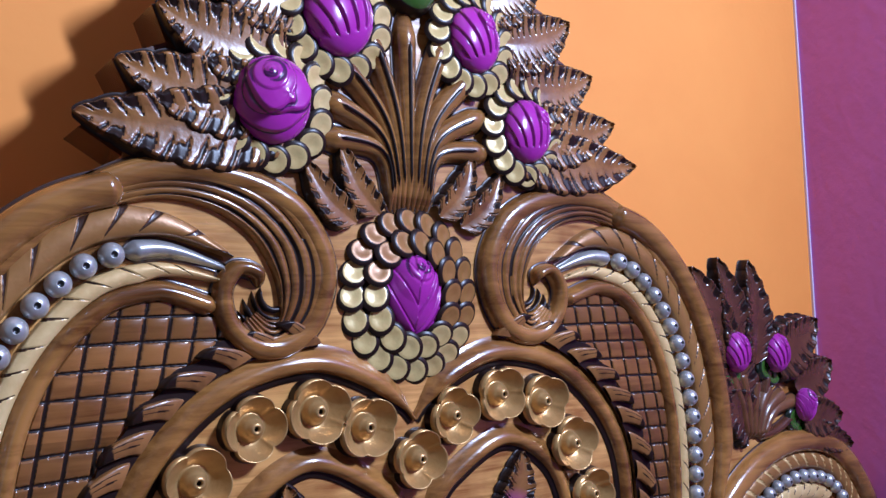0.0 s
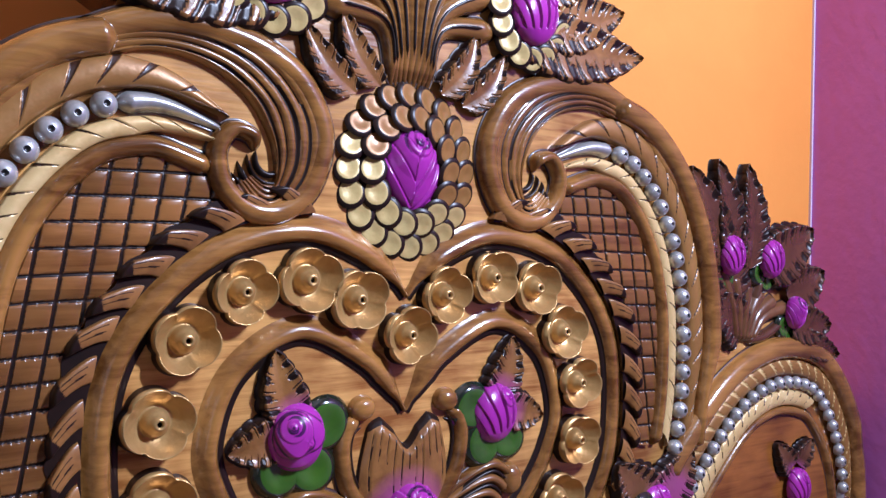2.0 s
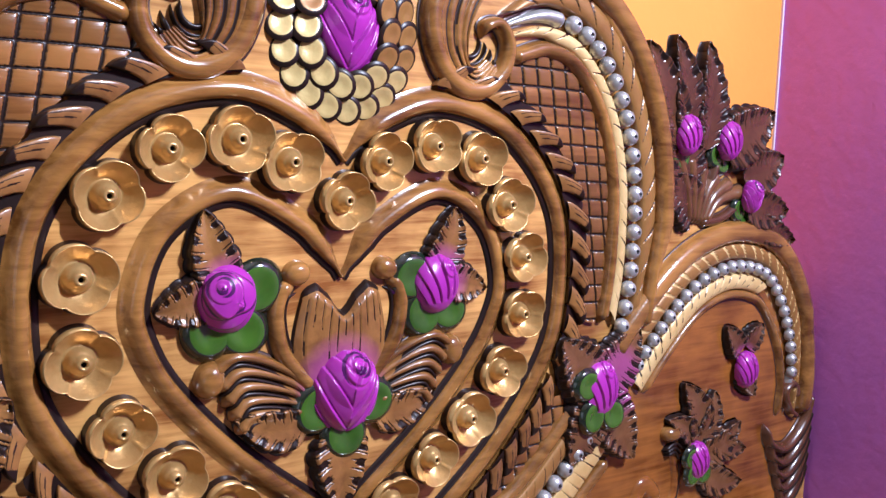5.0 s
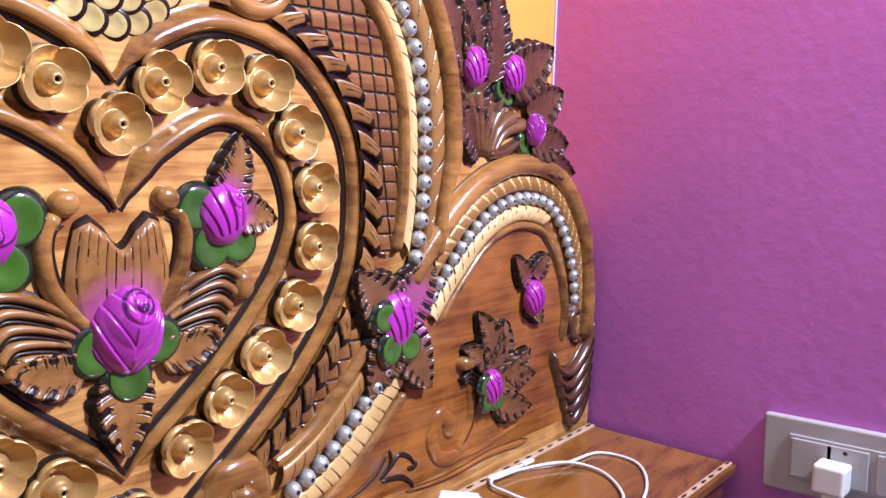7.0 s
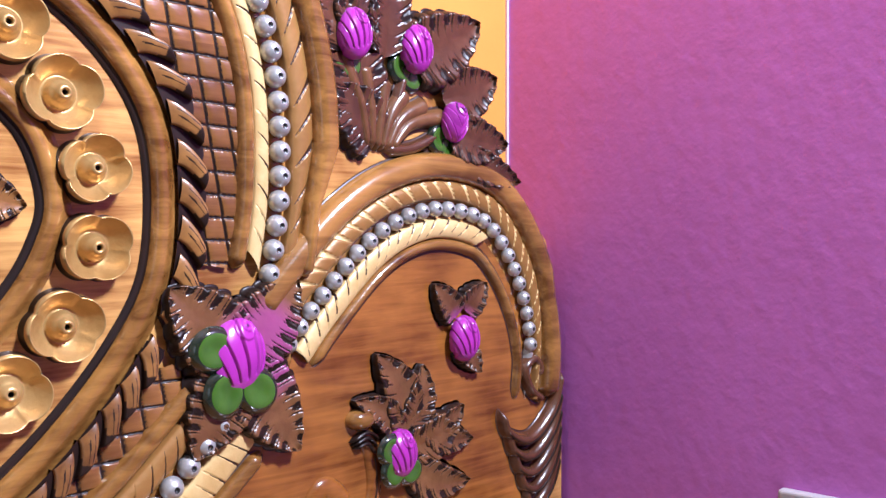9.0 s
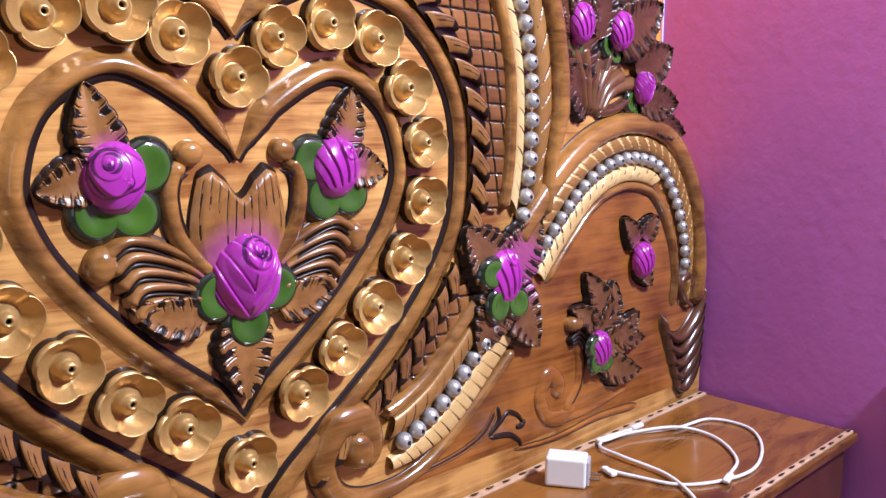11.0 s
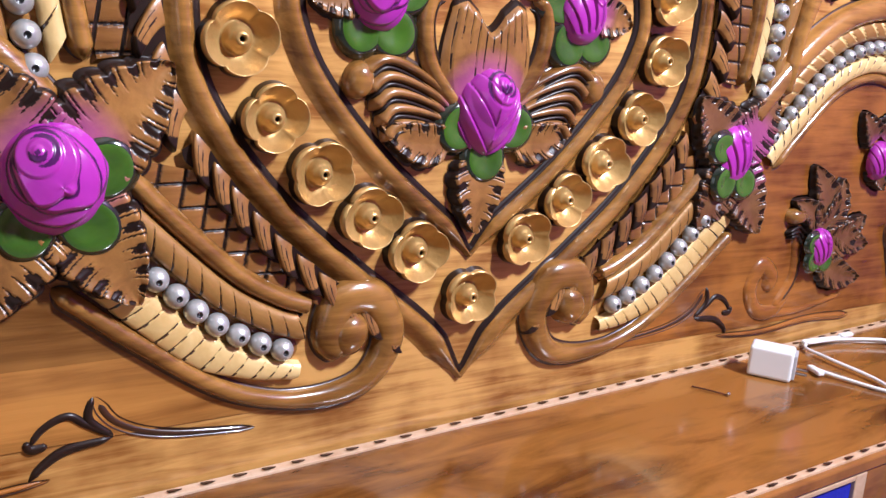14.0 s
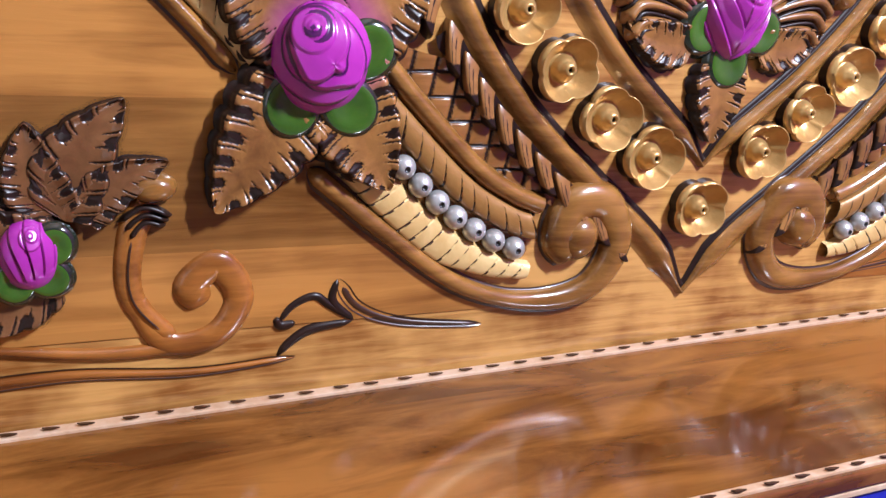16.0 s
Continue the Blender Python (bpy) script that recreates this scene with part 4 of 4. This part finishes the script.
for pts, w in ((((0.344, 0.902), (0.334, 0.916), (0.318, 0.923), (0.306, 0.915), (0.287, 0.902)), 0.0048), (((0.344, 0.878), (0.334, 0.889), (0.318, 0.898), (0.287, 0.902)), 0.0054), (((0.301, 0.936), (0.304, 0.918), (0.287, 0.902)), 0.0052), (((0.345, 0.910), (0.341, 0.903), (0.330, 0.904)), 0.0055)):
    both("tick_cut", sweep("tick_cut", spline(pts, 40), 0.8 * w * np.sin(np.linspace(0.35, 2.8, 40)) ** 0.6, 0.0055, [M_stain], 7, rim=0), headboard)
stroke = spline([(0.301, 0.934), (0.285, 0.912), (0.250, 0.898), (0.185, 0.890)], 60)
both("stroke", sweep("stroke", stroke, np.linspace(0.0045, 0.0018, 60), 0.004, [M_brown], 7, rim=0.001), headboard)
for k in range(5):
    c = spline([(0.699, 1.016 - 0.020 * k), (0.684, 0.976 - 0.020 * k), (0.648 + 0.004 * k, 0.949 - 0.018 * k), (0.614 + 0.009 * k, 0.960 - 0.020 * k), (0.602 + 0.010 * k, 0.986 - 0.022 * k)], 70)
    both("acanthus_fold", sweep("acanthus_fold", c, 0.0030 + 0.0048 * np.sin(np.linspace(0.2, 3.0, 70)), 0.015 - 0.001 * k, [M_darkleaf], 9), headboard)
    both("acanthus_groove", sweep("acanthus_groove", offset(c, 0.0022)[8:62], 0.0011, 0.0165 - 0.001 * k, [M_stain], 5, rim=0), headboard)
both("acanthus_curl", sweep("acanthus_curl", spline([(0.672, 0.985), (0.650, 1.000), (0.640, 1.022), (0.655, 1.032), (0.664, 1.020), (0.656, 1.012)], 60), 0.006, 0.013, [M_darkleaf], 9), headboard)
SKEW[0] = 0.0

# ---- the shelf of the bed head ----
shelf = new("headboard_shelf")
SHELF_Z, SLOPE = 0.850, 1.7
shelf.matrix_world = Matrix.Translation((0, 0, SHELF_Z)) @ Matrix.Rotation(radians(-SLOPE), 4, "Y")
tagged(shelf, "glossy varnished teak shelf box in front of the headboard", "shelf")
part("top", box("top", (1.404, 0.215, 0.012), M_shelf, 0.002), shelf, (0.004, -0.100, -0.006), "glossy varnished shelf top")
part("front", box("front", (1.38, 0.016, 0.81), M_front, 0.001), shelf, (0.002, -0.190, -0.418), "dark teak front of the shelf box")
for s in (0.690, -0.684):
    part("side", box("side", (0.018, 0.170, 0.81), M_front, 0.001), shelf, (s, -0.0965, -0.418))
for s in (0.275, -0.275):
    part("stile", box("stile", (0.016, 0.010, 0.40), M_inlay, 0.001), shelf, (s, -0.2015, -0.213), "pale wooden stile")
    part("stile", box("stile", (0.040, 0.008, 0.40), M_shelf, 0.001), shelf, (s + math.copysign(0.029, s), -0.2015, -0.213))
part("trim", box("trim", (0.534, 0.010, 0.005), M_inlay, 0.001), shelf, (0.0, -0.2015, -0.0155))
part("door", box("door", (0.534, 0.006, 0.39), M_blue, 0.001), shelf, (0.0, -0.2005, -0.2135), "bright blue laminate door panel")
for s in (0.355, -0.355):
    part("knob", blob_mesh("knob", 0.010, 0.010, 0.016, [M_steel, M_steel]), shelf, (s, -0.198, -0.045), "small shiny steel knob")
for name, y in (("back_inlay", 0.0), ("front_inlay", -0.199)):
    strip = part(name, box(name, (1.40, 0.010 if y == 0 else 0.007, 0.004), M_inlay, 0.001), shelf, (0.004, y, 0.0005))
    dash = slab("inlay_dash", [(-0.0045, -0.0016), (0.0015, -0.0012), (0.006, 0.0004), (0.001, 0.0014), (-0.003, 0.0008)], 0, 0.001, M_brown)
    for k in range(58):
        d = part("inlay_dash", dash, strip)
        d.matrix_basis = Matrix.Translation((-0.69 + 0.0242 * k + random.uniform(-0.002, 0.002), random.uniform(-0.001, 0.001) - 0.0022, 0.0032)) @ Matrix.Rotation(radians(90), 4, "X")

# ---- loose things ----
def on_shelf(x, y, h=0.0):
    return Vector((x, y, SHELF_Z + x * math.tan(radians(SLOPE)) + 0.0005 + h))


charger = new("phone_charger")
charger.matrix_world = Matrix.Translation(on_shelf(0.352, -0.046, 0.016)) @ Matrix.Rotation(math.atan2(-0.84, 0.54), 4, "Z")
tagged(charger, "white plastic phone charger block lying on the shelf", "charger")
part("body", box("body", (0.043, 0.028, 0.032), M_white, 0.003, 3), charger)
part("socket_end", box("socket_end", (0.004, 0.022, 0.026), M_plate, 0.001), charger, (0.0225, 0, 0))
for dy in (-0.007, 0.007):
    part("pin", box("pin", (0.014, 0.003, 0.003), M_steel, 0.001), charger, (0.029, dy, -0.006), "steel plug pin")


def cord(name, pts, label):
    ob = new(name, tube(name, [on_shelf(x, y, h) for x, y, h in pts], 0.0019, M_white, 10, 220))
    return tagged(ob, label, "cable")


cable = cord("charging_cable", ((0.398, -0.060, 0.006), (0.410, -0.090, 0.003), (0.430, -0.138, 0.002), (0.478, -0.166, 0.002), (0.527, -0.170, 0.002), (0.587, -0.145, 0.002), (0.625, -0.107, 0.002), (0.618, -0.060, 0.002), (0.562, -0.046, 0.002), (0.490, -0.012, 0.003), (0.450, -0.016, 0.004), (0.441, -0.052, 0.005), (0.436, -0.117, 0.004), (0.404, -0.172, 0.003), (0.366, -0.208, 0.002), (0.350, -0.222, -0.020), (0.345, -0.226, -0.110), (0.343, -0.226, -0.220)), "white charging cable coiled on the shelf and hanging over its edge")
second = cord("charging_cable", ((0.480, -0.164, 0.005), (0.528, -0.146, 0.003), (0.567, -0.097, 0.003), (0.558, -0.052, 0.006), (0.505, -0.022, 0.006), (0.462, -0.014, 0.006), (0.466, -0.004, 0.004), (0.522, -0.012, 0.003)), "white charging cable coiled loosely beside the charger")
for owner, x, y, a in ((cable, 0.400, -0.066, 70), (second, 0.474, -0.166, 15), (second, 0.530, -0.012, 0)):
    p = part("connector", box("connector", (0.022, 0.008, 0.005), M_white, 0.002, 3), owner)
    p.matrix_basis = Matrix.Translation(on_shelf(x, y, 0.004)) @ Matrix.Rotation(radians(a), 4, "Z")
hairpin = new("hairpin", tube("hairpin", [on_shelf(0.252, -0.033, 0.0012), on_shelf(0.259, -0.049, 0.002), on_shelf(0.268, -0.064, 0.0012)], 0.0009, M_front, 8, 30))
tagged(hairpin, "thin dark metal hairpin with a shiny head on the shelf", "hairpin")
p = part("head", blob_mesh("head", 0.0022, 0.0022, 0.002, [M_steel, M_steel]), hairpin, on_shelf(0.269, -0.065, 0.0022))

# ---- socket on the purple wall ----
switch_plate = new("switch_plate")
switch_plate.matrix_world = Matrix.Translation((WALL_X, -0.345, 0.904)) @ Matrix.Rotation(radians(-90), 4, "Z") @ Matrix.Rotation(radians(-2.0), 4, "Y")
tagged(switch_plate, "greyish white modular socket plate on the purple wall", "socket")
part("plate", box("plate", (0.212, 0.012, 0.092), M_plate, 0.003, 3), switch_plate, (0, -0.006, 0))
part("frame", box("frame", (0.150, 0.003, 0.054), M_plate, 0.0012), switch_plate, (0.0, -0.0130, 0.0))
for k, dx in enumerate((-0.050, -0.010, 0.042)):
    part("module", box("module", (0.046 if k < 2 else 0.040, 0.003, 0.046), M_plate, 0.001), switch_plate, (dx + 0.002, -0.0155, 0.0))
part("hole", blob_mesh("hole", 0.0035, 0.0035, 0.002, [M_black, M_black]), switch_plate, (-0.010, -0.0165, 0.017), "dark round pin hole")
plug = new("usb_plug")
plug.matrix_world = Matrix.Translation((WALL_X - 0.0175, -0.326, 0.894)) @ Matrix.Rotation(radians(-90), 4, "Z")
tagged(plug, "white plug adapter pushed into the wall socket", "plug")
part("body", box("body", (0.036, 0.030, 0.034), M_white, 0.004, 3), plug, (0, -0.015, 0))
part("connector", box("connector", (0.013, 0.016, 0.008), M_white, 0.002), plug, (0, -0.020, -0.021))
part("cord", tube("cord", [(0, -0.020, -0.022), (0.002, -0.021, -0.05), (0.006, -0.022, -0.12), (0.0, -0.022, -0.22)], 0.0019, M_white, 8, 40), plug)
